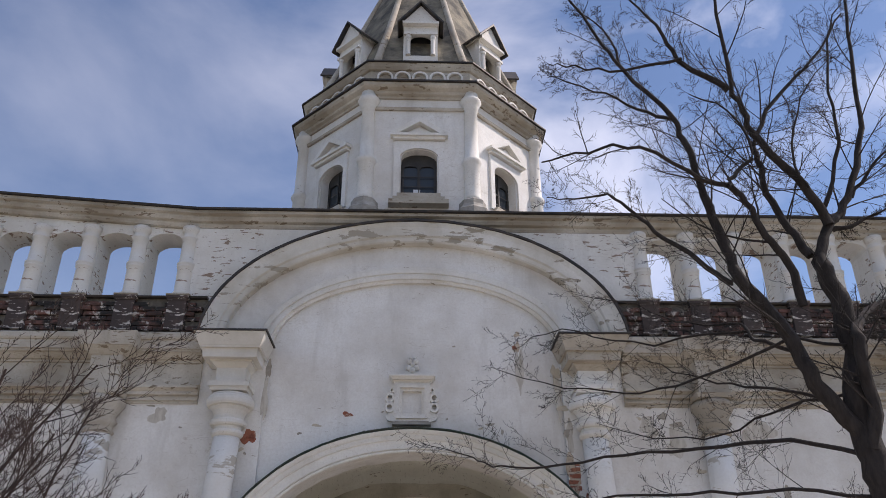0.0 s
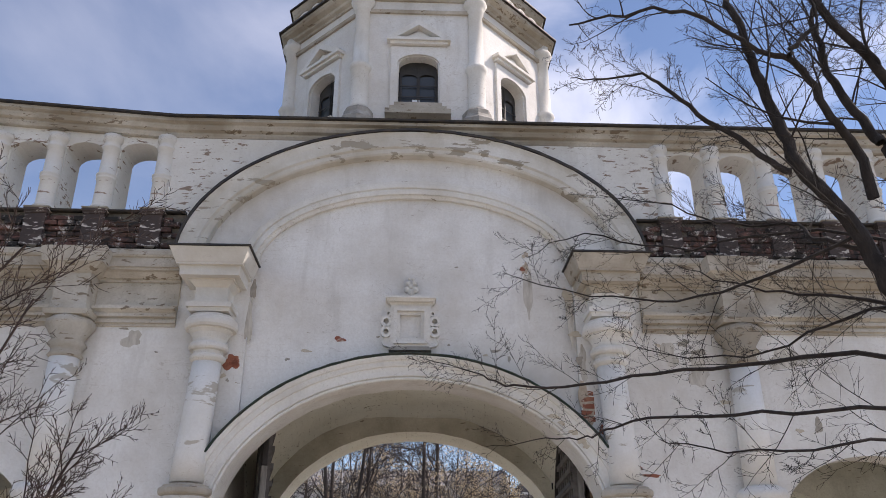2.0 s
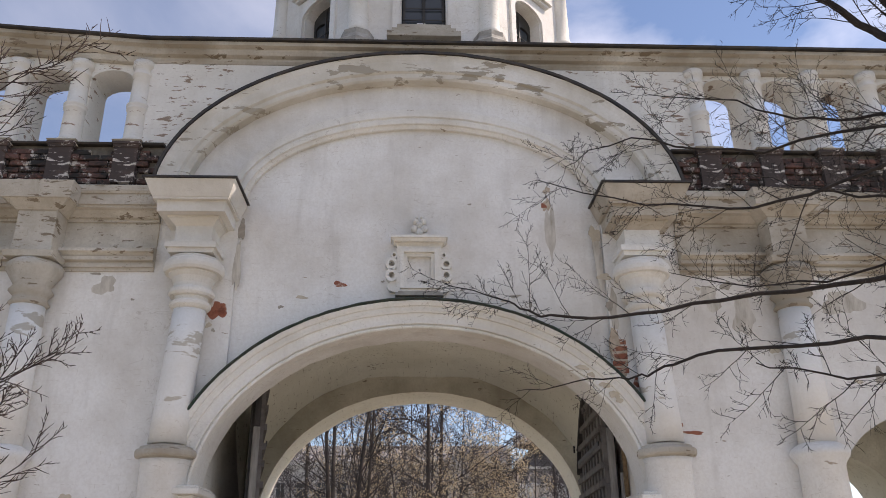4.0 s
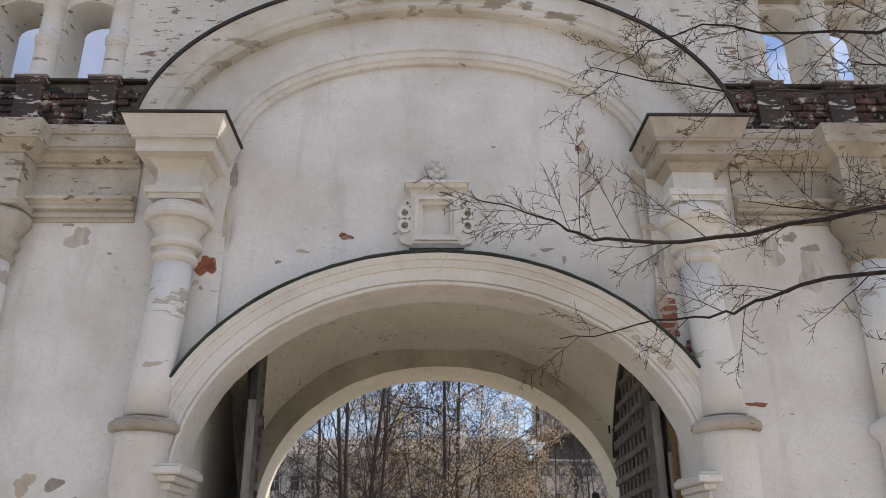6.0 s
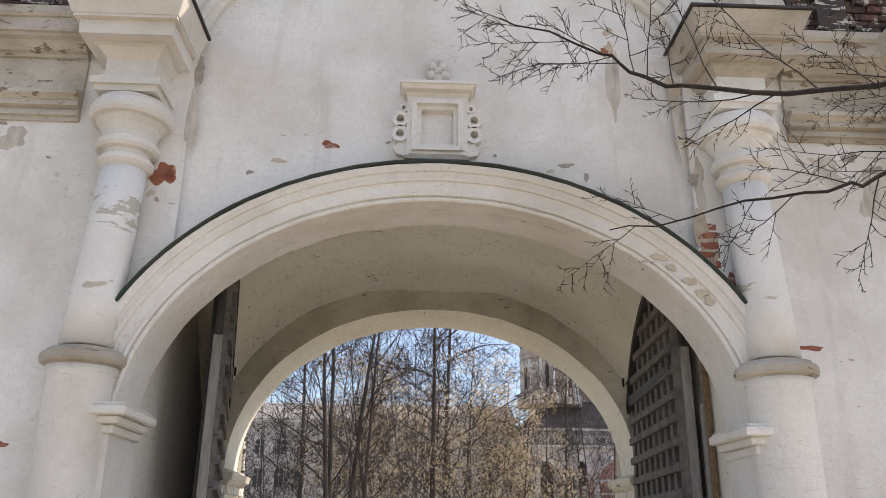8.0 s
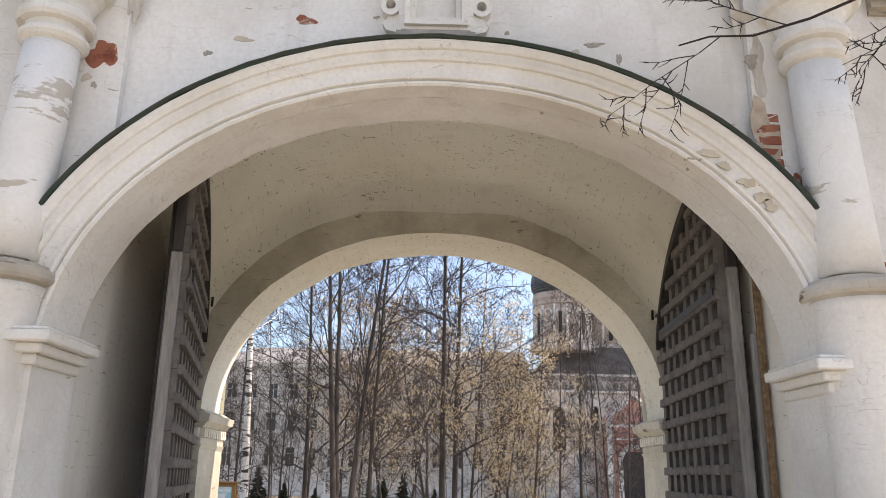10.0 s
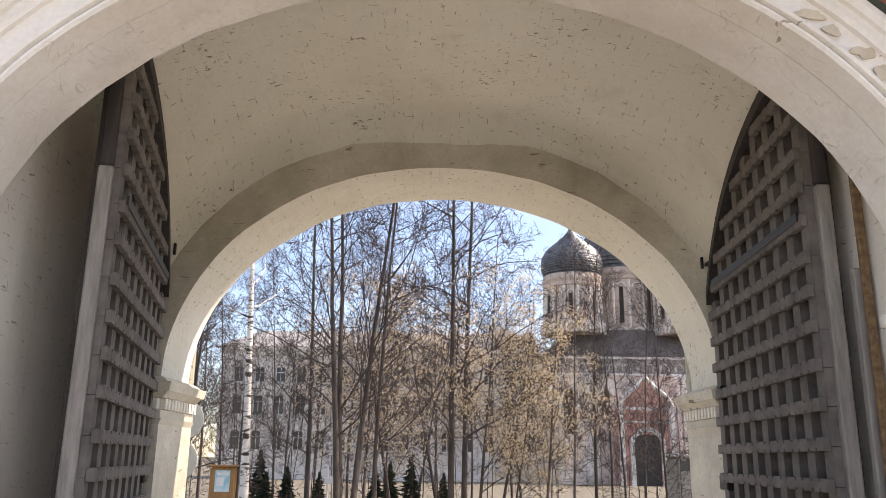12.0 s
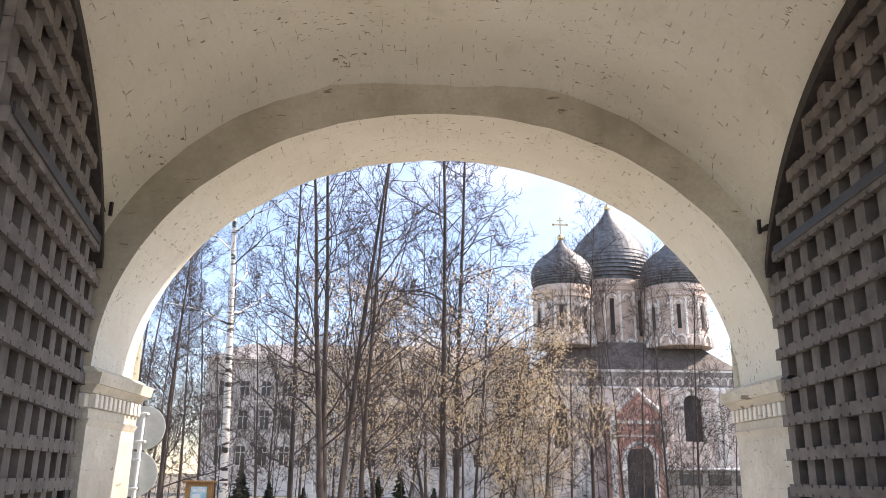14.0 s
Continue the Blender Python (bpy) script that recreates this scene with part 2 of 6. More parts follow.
SPRUCE = plain("dark_spruce_needles", (0.018, 0.034, 0.018), (0.035, 0.055, 0.03), 3, 0.9, bump=0)
GROUND = plain("spring_ground", (0.165, 0.140, 0.105), (0.11, 0.105, 0.07), 0.8, 0.95, bump=0.6, dist=0.03)
# pale so that the ground throws light up into the passage
PATHWAY = plain("pale_bounce_surface", (0.46, 0.415, 0.345), (0.36, 0.32, 0.26), 1.7, 0.9, bump=0.5, dist=0.01)
FAR_RED = plain("far_red_brick", (0.48, 0.225, 0.175), (0.58, 0.33, 0.27), 0.5, 0.9, bump=0.2)
FAR_BROWN = plain("far_brown_brick", (0.46, 0.36, 0.30), (0.58, 0.49, 0.42), 0.6, 0.9, bump=0.2)
FAR_WHITE = plain("far_white_stone", (0.76, 0.74, 0.70), (0.66, 0.63, 0.59), 0.4, 0.9, bump=0.2)
FAR_GREY = plain("far_dull_limewash", (0.62, 0.585, 0.545), (0.52, 0.49, 0.455), 0.5, 0.9, bump=0.2)
FAR_PALE = plain("far_pale_brick", (0.62, 0.52, 0.46), (0.72, 0.66, 0.60), 0.6, 0.9, bump=0.2)
FRIEZE = plain("weathered_tile_frieze", (0.20, 0.185, 0.175), (0.36, 0.33, 0.31), 1.6, 0.85, bump=0.3, dist=0.05)
ROOF_FAR = plain("far_dark_roof_iron", (0.075, 0.066, 0.060), (0.15, 0.13, 0.115), 0.6, 0.7, 0.1, bump=0.2)
DOME = plain("dark_scaled_dome", (0.085, 0.09, 0.095), (0.19, 0.20, 0.205), 1.6, 0.5, 0.3, detail=7, bump=0.2, dist=0.05)
GOLD = plain("gilded_metal", (0.55, 0.42, 0.22), (0.65, 0.52, 0.30), 3, 0.35, 0.9, bump=0)
m = Mat("birch_bark", 0.8)
m.color(m.mix(m.ramp(m.noise(2.4, 4, 0.6, (0.6, 0.6, 2.6)), [(0.54, 0.0), (0.59, 1.0)]), (0.80, 0.77, 0.72), (0.05, 0.045, 0.04)))
BIRCH = m.m
m = Mat("window_glass", 0.08)
m.color((0.05, 0.06, 0.07))
GLASS = m.m


# ---- mesh kit ----
def mesh_from(name, verts, faces, smooth=False):
    me = bpy.data.meshes.new(name)
    me.from_pydata(verts, [], faces)
    me.update()
    if smooth:
        me.polygons.foreach_set("use_smooth", [True] * len(me.polygons))
    return me


def finish(ob, mat, parent, label, smooth):
    if ob.data and not ob.data.materials:
        ob.data.materials.append(mat)
    if parent is not None:
        ob.parent = parent
    if label:
        ob["label"] = label
    return ob


def part(name, bm, material, parent=None, label="", smooth=False):
    """Links a bmesh as one mesh object, under a thing or a part."""
    me = bpy.data.meshes.new(name)
    bmesh.ops.recalc_face_normals(bm, faces=bm.faces[:])
    bm.to_mesh(me)
    bm.free()
    if smooth:
        me.polygons.foreach_set("use_smooth", [True] * len(me.polygons))
    return finish(new(name, me), material, parent, label, smooth)


def thing(name, label, category, group="", kind="", at=(0, 0, 0)):
    ob = new(name)
    ob.location = at
    return tagged(ob, label, category, group, kind)


def face(bm, *pts):
    return bm.faces.new([bm.verts.new(p) for p in pts])


def box(bm, x0, x1, y0, y1, z0, z1):
    v = [bm.verts.new((x, y, z)) for z in (z0, z1) for y in (y0, y1) for x in (x0, x1)]
    for f in ((0, 1, 3, 2), (4, 6, 7, 5), (0, 4, 5, 1), (2, 3, 7, 6), (0, 2, 6, 4), (1, 5, 7, 3)):
        bm.faces.new([v[i] for i in f])
    return v


def boxes(*dims):
    bm = bmesh.new()
    for d in dims:
        box(bm, *d)
    return bm


def worn_box(x0, x1, y0, y1, z0, z1, bev=0.01, segs=1):
    bm = bmesh.new()
    box(bm, x0, x1, y0, y1, z0, z1)
    bmesh.ops.bevel(bm, geom=bm.edges[:], offset=bev, segments=segs, affect="EDGES", profile=0.5)
    return bm


def lathe(bm, profile, cx, cy, segs=20, a0=0.0, a1=360.0):
    """Turns (radius, z) pairs about an upright axis; an arc gives an engaged column."""
    full = abs(a1 - a0) >= 359.9
    n = segs if full else segs + 1
    rings = []
    for r, z in profile:
        rings.append([bm.verts.new((cx + r * math.cos(radians(a0 + (a1 - a0) * i / segs)), cy + r * math.sin(radians(a0 + (a1 - a0) * i / segs)), z)) for i in range(n)])
    for a, b in zip(rings, rings[1:]):
        for i in range(segs):
            bm.faces.new((a[i], a[(i + 1) % n], b[(i + 1) % n], b[i]))
    for ring in (rings[0], rings[-1]):
        bm.faces.new(ring)


def arch_top(op, x):
    cx, a, b, zs = op[:4]
    u = min(1.0, abs(x - cx) / a)
    return zs + b * math.sqrt(max(0.0, 1 - u * u))


def arch_wall(bm, x0, x1, y0, y1, z0, z1, ops=(), n=28):
    """A wall along x with arched openings (cx, half width, rise, springing, sill)."""
    xs = {x0, x1}
    for op in ops:
        for i in range(n + 1):
            xs.add(round(op[0] - op[1] * math.cos(math.pi * i / n), 5))
    xs = sorted(x for x in xs if x0 <= x <= x1)
    top = z1 if callable(z1) else (lambda x: z1)

    def slab(xa, xb, za, zb, zc, zd):
        # za, zb: bottom at xa, xb; zc, zd: top at xa, xb
        face(bm, (xa, y0, za), (xb, y0, zb), (xb, y0, zd), (xa, y0, zc))
        face(bm, (xb, y1, zb), (xa, y1, za), (xa, y1, zc), (xb, y1, zd))
        face(bm, (xa, y0, za), (xa, y1, za), (xb, y1, zb), (xb, y0, zb))
        face(bm, (xa, y0, zc), (xb, y0, zd), (xb, y1, zd), (xa, y1, zc))

    for xa, xb in zip(xs, xs[1:]):
        mid = (xa + xb) / 2
        hit = [op for op in ops if abs(mid - op[0]) < op[1]]
        if not hit:
            slab(xa, xb, z0, z0, top(xa), top(xb))
            continue
        op = hit[0]
        slab(xa, xb, arch_top(op, xa), arch_top(op, xb), top(xa), top(xb))
        if op[4] > z0:
            slab(xa, xb, z0, z0, op[4], op[4])
    for op in ops:
        for s in (-1, 1):
            x = op[0] + s * op[1]
            if x0 < x < x1:
                face(bm, (x, y0, op[4]), (x, y1, op[4]), (x, y1, op[3]), (x, y0, op[3]))
    for x in (x0, x1):
        face(bm, (x, y0, z0), (x, y1, z0), (x, y1, top(x)), (x, y0, top(x)))
    bmesh.ops.remove_doubles(bm, verts=bm.verts[:], dist=1e-4)


def arch_band(bm, cx, a, b, zs, profile, n=40, drop=0.0, wobble=0.0, seed=0, t0=0.0, t1=180.0):
    """Sweeps a closed profile of (outward offset, y) along an elliptic arch, with straight feet of length drop."""
    rnd = random.Random(seed)
    rings = []
    stops = [(radians(t0 + (t1 - t0) * i / n), 0.0) for i in range(n + 1)]
    if drop:
        stops = [(0.0, drop)] + stops + [(math.pi, drop)]
    for t, d in stops:
        w = rnd.uniform(-wobble, wobble)
        rings.append([bm.verts.new((cx + (a + o) * math.cos(t), y + w * 0.6, zs - d + (b + o) * math.sin(t) + (w if 0.2 < t < 2.9 else 0))) for o, y in profile])
    k = len(profile)
    for p, q in zip(rings, rings[1:]):
        for i in range(k):
            bm.faces.new((p[i], p[(i + 1) % k], q[(i + 1) % k], q[i]))
    bm.faces.new(rings[0])
    bm.faces.new(rings[-1])


def ring_profile(bm, profile, cx, cy, sides=8, turn=22.5):
    """Lofts (apothem, z) pairs round a regular polygon."""
    rings = []
    for ap, z in profile:
        r = ap / math.cos(math.pi / sides)
        rings.append([bm.verts.new((cx + r * math.cos(radians(turn + 360 / sides * i)), cy + r * math.sin(radians(turn + 360 / sides * i)), z)) for i in range(sides)])
    for p, q in zip(rings, rings[1:]):
        for i in range(sides):
            bm.faces.new((p[i], p[(i + 1) % sides], q[(i + 1) % sides], q[i]))
    bm.faces.new(rings[0])
    bm.faces.new(rings[-1])


def run_profile(bm, profile, x0, x1, returns=0.0):
    """A straight moulding along x from (y, z) pairs that close against the wall."""
    ends = []
    for x in (x0, x1):
        ends.append([bm.verts.new((x, y, z)) for y, z in profile])
    k = len(profile)
    for i in range(k):
        bm.faces.new((ends[0][i], ends[0][(i + 1) % k], ends[1][(i + 1) % k], ends[1][i]))
    bm.faces.new(ends[0])
    bm.faces.new(ends[1])


def slab_stack(bm, layers, cx, y_back):
    """Square mouldings one above another: (half width, front y, z0, z1, half width at top, front y at top)."""
    for hw, yf, z0, z1, hw2, yf2 in layers:
        v = [bm.verts.new(p) for p in ((cx - hw, yf, z0), (cx + hw, yf, z0), (cx + hw, y_back, z0), (cx - hw, y_back, z0),
                                       (cx - hw2, yf2, z1), (cx + hw2, yf2, z1), (cx + hw2, y_back, z1), (cx - hw2, y_back, z1))]
        for f in ((3, 2, 1, 0), (4, 5, 6, 7), (0, 1, 5, 4), (1, 2, 6, 5), (2, 3, 7, 6), (3, 0, 4, 7)):
            bm.faces.new([v[i] for i in f])


def tube(verts, faces, pts, radii, sides):
    """Adds a tapered tube along a line of points."""
    base = len(verts)
    n = len(pts)
    ref = Vector((0.31, 0.17, 0.94))
    for i, p in enumerate(pts):
        d = (pts[min(i + 1, n - 1)] - pts[max(i - 1, 0)])
        d = d.normalized() if d.length > 1e-9 else Vector((0, 0, 1))
        u = d.cross(ref)
        u = u.normalized() if u.length > 1e-3 else d.cross(Vector((1, 0, 0))).normalized()
        v = d.cross(u)
        for k in range(sides):
            t = 2 * math.pi * k / sides
            q = p + (u * math.cos(t) + v * math.sin(t)) * radii[i]
            verts.append((q.x, q.y, q.z))
    for i in range(n - 1):
        a, b = base + i * sides, base + (i + 1) * sides
        for k in range(sides):
            j = (k + 1) % sides
            faces.append((a + k, a + j, b + j, b + k))


# ---- ground ----
def ground_z(y):
    """Level up to the gate, then a gentle fall."""
    k = min(1.0, max(0.0, (y - 5.5) / 20.0))
    return -1.35 * k * k * (3 - 2 * k)


GY = [-2500, -60, 0, 5.5] + [5.5 + 2 * i for i in range(1, 11)] + [40, 120, 2500]
bm = bmesh.new()
rows_g = [[bm.verts.new((x, y, ground_z(y))) for x in (-2500, -60, 0, 60, 2500)] for y in GY]
for p, q in zip(rows_g, rows_g[1:]):
    for i in range(4):
        bm.faces.new((p[i], p[i + 1], q[i + 1], q[i]))
tagged(part("ground", bm, GROUND), "bare brown spring ground with sparse grass", "ground", kind="structure")
# forecourt out of view, added as a pale reflector for vault and soffits
road = bmesh.new()
box(road, -13, 14, -40, -0.06, -0.06, 0.008)
ends = [[road.verts.new((x, y, ground_z(y) + 0.012)) for x in (-2.6, 2.7)] for y in [-0.055] + GY[3:15]]
for p, q in zip(ends, ends[1:]):
    road.faces.new((p[0], p[1], q[1], q[0]))
tagged(part("road", road, PATHWAY), "unseen pale forecourt that bounces light, and path through the gate", "path", kind="structure")

# ---- the gate: front wall ----
CX = 0.05
NEAR_ARCH = (CX, 2.9, 2.22, 2.45, 0.0)
FAR_ARCH = (0.12, 2.82, 2.25, 2.40, 0.0)
PANEL = (CX, 2.60, 1.40, 6.58, 6.58)
SIDE_R, SIDE_L = (7.05, 1.5, 1.0, 2.6, 0.0), (-6.95, 1.5, 1.0, 2.6, 0.0)
END = 12.0

bm = bmesh.new()
arch_wall(bm, -3.4, 3.4, 0.03, 0.48, 0.0, 8.92, (NEAR_ARCH,), 44)
for v in bm.verts:
    # hand-laid edge: the rear rim of the intrados runs unevenly
    if v.co.y > 0.4 and 2.4 < v.co.z < 4.7 and abs(v.co.x) < 2.9:
        v.co.z += 0.022 * noise.noise((v.co.x * 2.3, 4.0, v.co.z * 2.3)) + 0.012 * noise.noise((v.co.x * 7.0, 1.0, v.co.z * 7.0))
arch_wall(bm, -END, -3.4, 0.03, 0.48, 0.0, 7.0, (SIDE_L,))
arch_wall(bm, 3.4, END, 0.03, 0.48, 0.0, 7.0, (SIDE_R,))
wall_front = tagged(part("wall_front", bm, WHITE), "whitewashed brick gate wall with a wide archway", "wall", kind="structure")

# the outer skin of the wall stands a little proud of the recessed panel
bm = bmesh.new()
arch_wall(bm, -4.18, 4.28, -0.05, 0.028, 6.58, 8.92, (PANEL,))
for xa, xb in ((-4.18, CX - 2.9), (CX + 2.9, 4.28)):
    arch_wall(bm, xa, xb, -0.05, 0.028, 0.0, 6.579)
for xa, xb in ((CX - 2.9, CX - 2.6), (CX + 2.6, CX + 2.9)):
    arch_wall(bm, xa, xb, -0.05, 0.028, 3.43, 6.579, (NEAR_ARCH,), 60)
arch_wall(bm, -END, -4.18, -0.05, 0.028, 0.0, 7.0, (SIDE_L,))
arch_wall(bm, 4.28, END, -0.05, 0.028, 0.0, 7.0, (SIDE_R,))
tagged(part("wall_facing", bm, WHITE), "white plaster facing round a recessed arched panel", "wall", kind="structure")


def left_top(x):
    """The coping rises a little towards the far end of the west wing."""
    return 8.92 + max(0.0, -4.1 - x) * 0.075


# the parapet storey: solid brick in the middle, open arcades over the wings
STEP = 0.93
L_OPEN = [-4.70 - STEP * i for i in range(8)]
R_OPEN = [4.80 + STEP * i for i in range(8)]
openings = [(x, 0.315, 0.17, 8.68, 7.50) for x in L_OPEN + R_OPEN]
bm = bmesh.new()
arch_wall(bm, -END, -3.404, 0.02, 0.62, 7.004, left_top, openings[:8], 8)
arch_wall(bm, 3.404, END, 0.02, 0.62, 7.004, left_top, openings[8:], 8)
tagged(part("parapet_wall", bm, WHITE_TOP), "flaking whitewashed brick parapet pierced by small arches", "wall", kind="structure")
bm = bmesh.new()
arch_wall(bm, -4.18, 4.28, -0.066, -0.054, 6.6, 8.92, ((CX, 3.6, 2.2, 6.60, 6.6),))
tagged(part("parapet_facing", bm, WHITE_TOP), "chipped white limewash over old brickwork", "wall", kind="structure")

# big relief arch above the panel
relief = thing("relief_arch", "white moulded relief arch with a dark tin edge over the panel", "arch")
bm = bmesh.new()
arch_band(bm, CX, 3.40, 2.00, 6.60, [(0.0, -0.04), (0.0, -0.21), (0.03, -0.235), (0.10, -0.235), (0.13, -0.27), (0.30, -0.28), (0.40, -0.31), (0.40, -0.04)], 60, wobble=0.008, seed=4)
part("arch_band", bm, FLAKED, relief)
bm = bmesh.new()
arch_band(bm, CX, 3.40, 2.00, 6.60, [(0.405, -0.02), (0.405, -0.34), (0.445, -0.345), (0.445, -0.02)], 60, wobble=0.010, seed=5)
part("tin_edge", bm, IRON_ROOF, relief, "thin dark sheet-iron edge")
bm = bmesh.new()
arch_band(bm, CX, 2.60, 1.36, 6.55, [(-0.06, 0.026), (-0.06, -0.035), (-0.01, -0.05), (0.0, -0.09), (0.06, -0.10), (0.07, -0.075), (0.10, -0.075), (0.115, -0.105), (0.20, -0.11), (0.22, -0.08), (0.25, -0.08), (0.26, 0.0)], 60, wobble=0.005, seed=6)
part("inner_moulding", bm, MOULD, relief)

# archivolt of the passage
archivolt = thing("archivolt", "white stepped archivolt round the passage, chipped on one haunch", "arch")
bm = bmesh.new()
arch_band(bm, CX, 2.9, 2.22, 2.45, [(0.0, 0.025), (0.0, -0.185), (0.018, -0.20), (0.034, -0.198), (0.036, -0.175), (0.050, -0.175), (0.058, -0.21), (0.078, -0.218), (0.082, -0.188), (0.205, -0.205), (0.208, -0.235), (0.235, -0.25), (0.238, -0.222), (0.295, -0.235), (0.30, -0.262), (0.335, -0.285), (0.365, -0.288), (0.365, 0.025)], 72, wobble=0.005, seed=7)
part("arch_band", bm, MOULD, archivolt)
bm = bmesh.new()
arch_band(bm, CX, 2.9, 2.22, 2.45, [(0.37, 0.02), (0.37, -0.30), (0.385, -0.325), (0.40, -0.31), (0.40, 0.02)], 72, wobble=0.008, seed=8)
part("tin_edge", bm, GREEN_TIN, archivolt, "green painted tin strip along the top edge")

# imposts of the near arch, stepped ledge on each jamb
for s, z in ((-1, 2.50), (1, 2.40)):
    x = CX + s * 2.9
    bm = bmesh.new()
    for d, z0, z1 in ((0.13, z - 0.06, z + 0.01), (0.20, z + 0.01, z + 0.09), (0.17, z + 0.09, z + 0.12), (0.07, z - 0.14, z - 0.06)):
        xa, xb = sorted((x - s * d, x + s * 0.36))
        box(bm, xa, xb, -0.24 - d, 0.44 + d * 0.2, z0, z1)
    bmesh.ops.bevel(bm, geom=bm.edges[:], offset=0.012, segments=1, affect="EDGES")
    tagged(part("impost", bm, MOULD), "white stepped impost ledge on the archway jamb", "impost", "imposts of the archway")
    bm = boxes((min(x - s * 0.03, x + s * 0.36), max(x - s * 0.03, x + s * 0.36), -0.26, 0.47, 0.0, z - 0.12))
    tagged(part("pilaster", bm, WHITE), "plain white pilaster under the archway impost", "pilaster", "pilasters of the archway")


# engaged columns
def column(cx, foot, label, worn):
    """The shaft leans a little: foot is where its axis meets the base."""
    t = thing("engaged_column", label, "column", "columns of the gate front")
    yc = -0.22
    bm = bmesh.new()
    lathe(bm, [(0.34, 0.0), (0.34, 0.35), (0.30, 0.42), (0.285, 1.6), (0.29, 2.88), (0.32, 2.93)], foot, yc, 24)
    part("pedestal", bm, WHITE, t, smooth=True)
    bm = bmesh.new()
    lathe(bm, [(0.29, 2.91), (0.315, 2.925), (0.315, 2.945), (0.36, 2.955), (0.375, 2.98), (0.375, 3.03), (0.36, 3.05), (0.325, 3.058), (0.32, 3.085), (0.25, 3.10), (0.235, 3.11)], foot, yc, 44)
    part("base_ring", bm, GRIMY, t, "weathered stained ring")
    bm = bmesh.new()
    prof = [(0.24, 3.13), (0.232, 3.6), (0.224, 4.2), (0.214, 4.92)]
    lathe(bm, prof, 0, yc, 24)
    for v in bm.verts:
        v.co.x += foot + (cx - foot) * min(1.0, max(0.0, (v.co.z - 3.13) / 1.8))
    part("shaft", bm, SHAFT, t, smooth=True)
    bm = bmesh.new()
    lathe(bm, [(0.214, 4.88), (0.245, 4.90), (0.268, 4.93), (0.268, 4.965), (0.245, 4.99), (0.225, 5.0), (0.225, 5.05), (0.28, 5.06), (0.30, 5.09), (0.30, 5.135), (0.28, 5.165), (0.25, 5.175), (0.255, 5.23), (0.285, 5.31), (0.33, 5.36),
               (0.33, 5.378), (0.378, 5.385), (0.40, 5.42), (0.405, 5.47), (0.39, 5.525), (0.365, 5.55), (0.345, 5.555), (0.345, 5.59), (0.27, 5.60), (0.26, 5.64)], cx, yc, 44)
    part("capital", bm, MOULD, t, "turned capital of stacked rings")
    bm = bmesh.new()
    slab_stack(bm, [(0.30, -0.52, 5.62, 5.68, 0.31, -0.53), (0.34, -0.56, 5.68, 5.76, 0.34, -0.56), (0.27, -0.48, 5.76, 5.82, 0.27, -0.48),
                    (0.25, -0.46, 5.82, 6.02, 0.25, -0.46)], cx, -0.045)
    part("abacus", bm, MOULD, t)
    bm = bmesh.new()
    slab_stack(bm, [(0.25, -0.46, 6.02, 6.10, 0.33, -0.56), (0.35, -0.58, 6.10, 6.13, 0.35, -0.58), (0.45, -0.72, 6.13, 6.28, 0.46, -0.73), (0.50, -0.79, 6.28, 6.31, 0.50, -0.79), (0.51, -0.80, 6.31, 6.52, 0.60, -0.92)], cx, -0.045)
    part("cornice_block", bm, MOULD if not worn else GRIMY, t, "deep projecting cornice block")
    bm = bmesh.new()
    box(bm, cx - 0.63, cx + 0.63, -0.95, -0.045, 6.525, 6.55)
    part("tin_cap", bm, IRON_ROOF, t, "thin dark sheet-iron cap")
    return t


column(-3.06, -3.15, "white engaged column with turned capital and tin-capped cornice", False)
column(3.11, 3.19, "worn white engaged column with grimy tin-capped cornice", True)


def side_column(cx):
    t = thing("engaged_column", "grimy white engaged column under a broken-out entablature", "column", "columns of the gate wings")
    bm = bmesh.new()
    lathe(bm, [(0.34, 0.0), (0.30, 0.45), (0.285, 2.85), (0.36, 2.95), (0.37, 3.0), (0.34, 3.06), (0.24, 3.12)], cx, -0.2, 20)
    part("pedestal", bm, WHITE, t, smooth=True)
    bm = bmesh.new()
    lathe(bm, [(0.24, 3.1), (0.215, 4.95)], cx, -0.2, 20)
    part("shaft", bm, SHAFT, t, smooth=True)
    bm = bmesh.new()
    lathe(bm, [(0.21, 4.93), (0.26, 4.97), (0.22, 5.02), (0.22, 5.08), (0.285, 5.14), (0.23, 5.22), (0.36, 5.42), (0.36, 5.5), (0.27, 5.58)], cx, -0.2, 20)
    part("capital", bm, GRIMY, t, "turned capital of stacked rings", True)
    bm = bmesh.new()
    slab_stack(bm, [(0.32, -0.50, 5.56, 5.64, 0.34, -0.52), (0.28, -0.46, 5.64, 5.72, 0.28, -0.46), (0.26, -0.44, 5.72, 6.25, 0.26, -0.44),
                    (0.28, -0.46, 6.25, 6.38, 0.44, -0.58), (0.46, -0.60, 6.38, 6.62, 0.50, -0.64)], cx, -0.045)
    part("entablature_block", bm, GRIMY, t)
    return t


for cx in (-5.2, 5.2, -9.0, 9.0):
    side_column(cx)


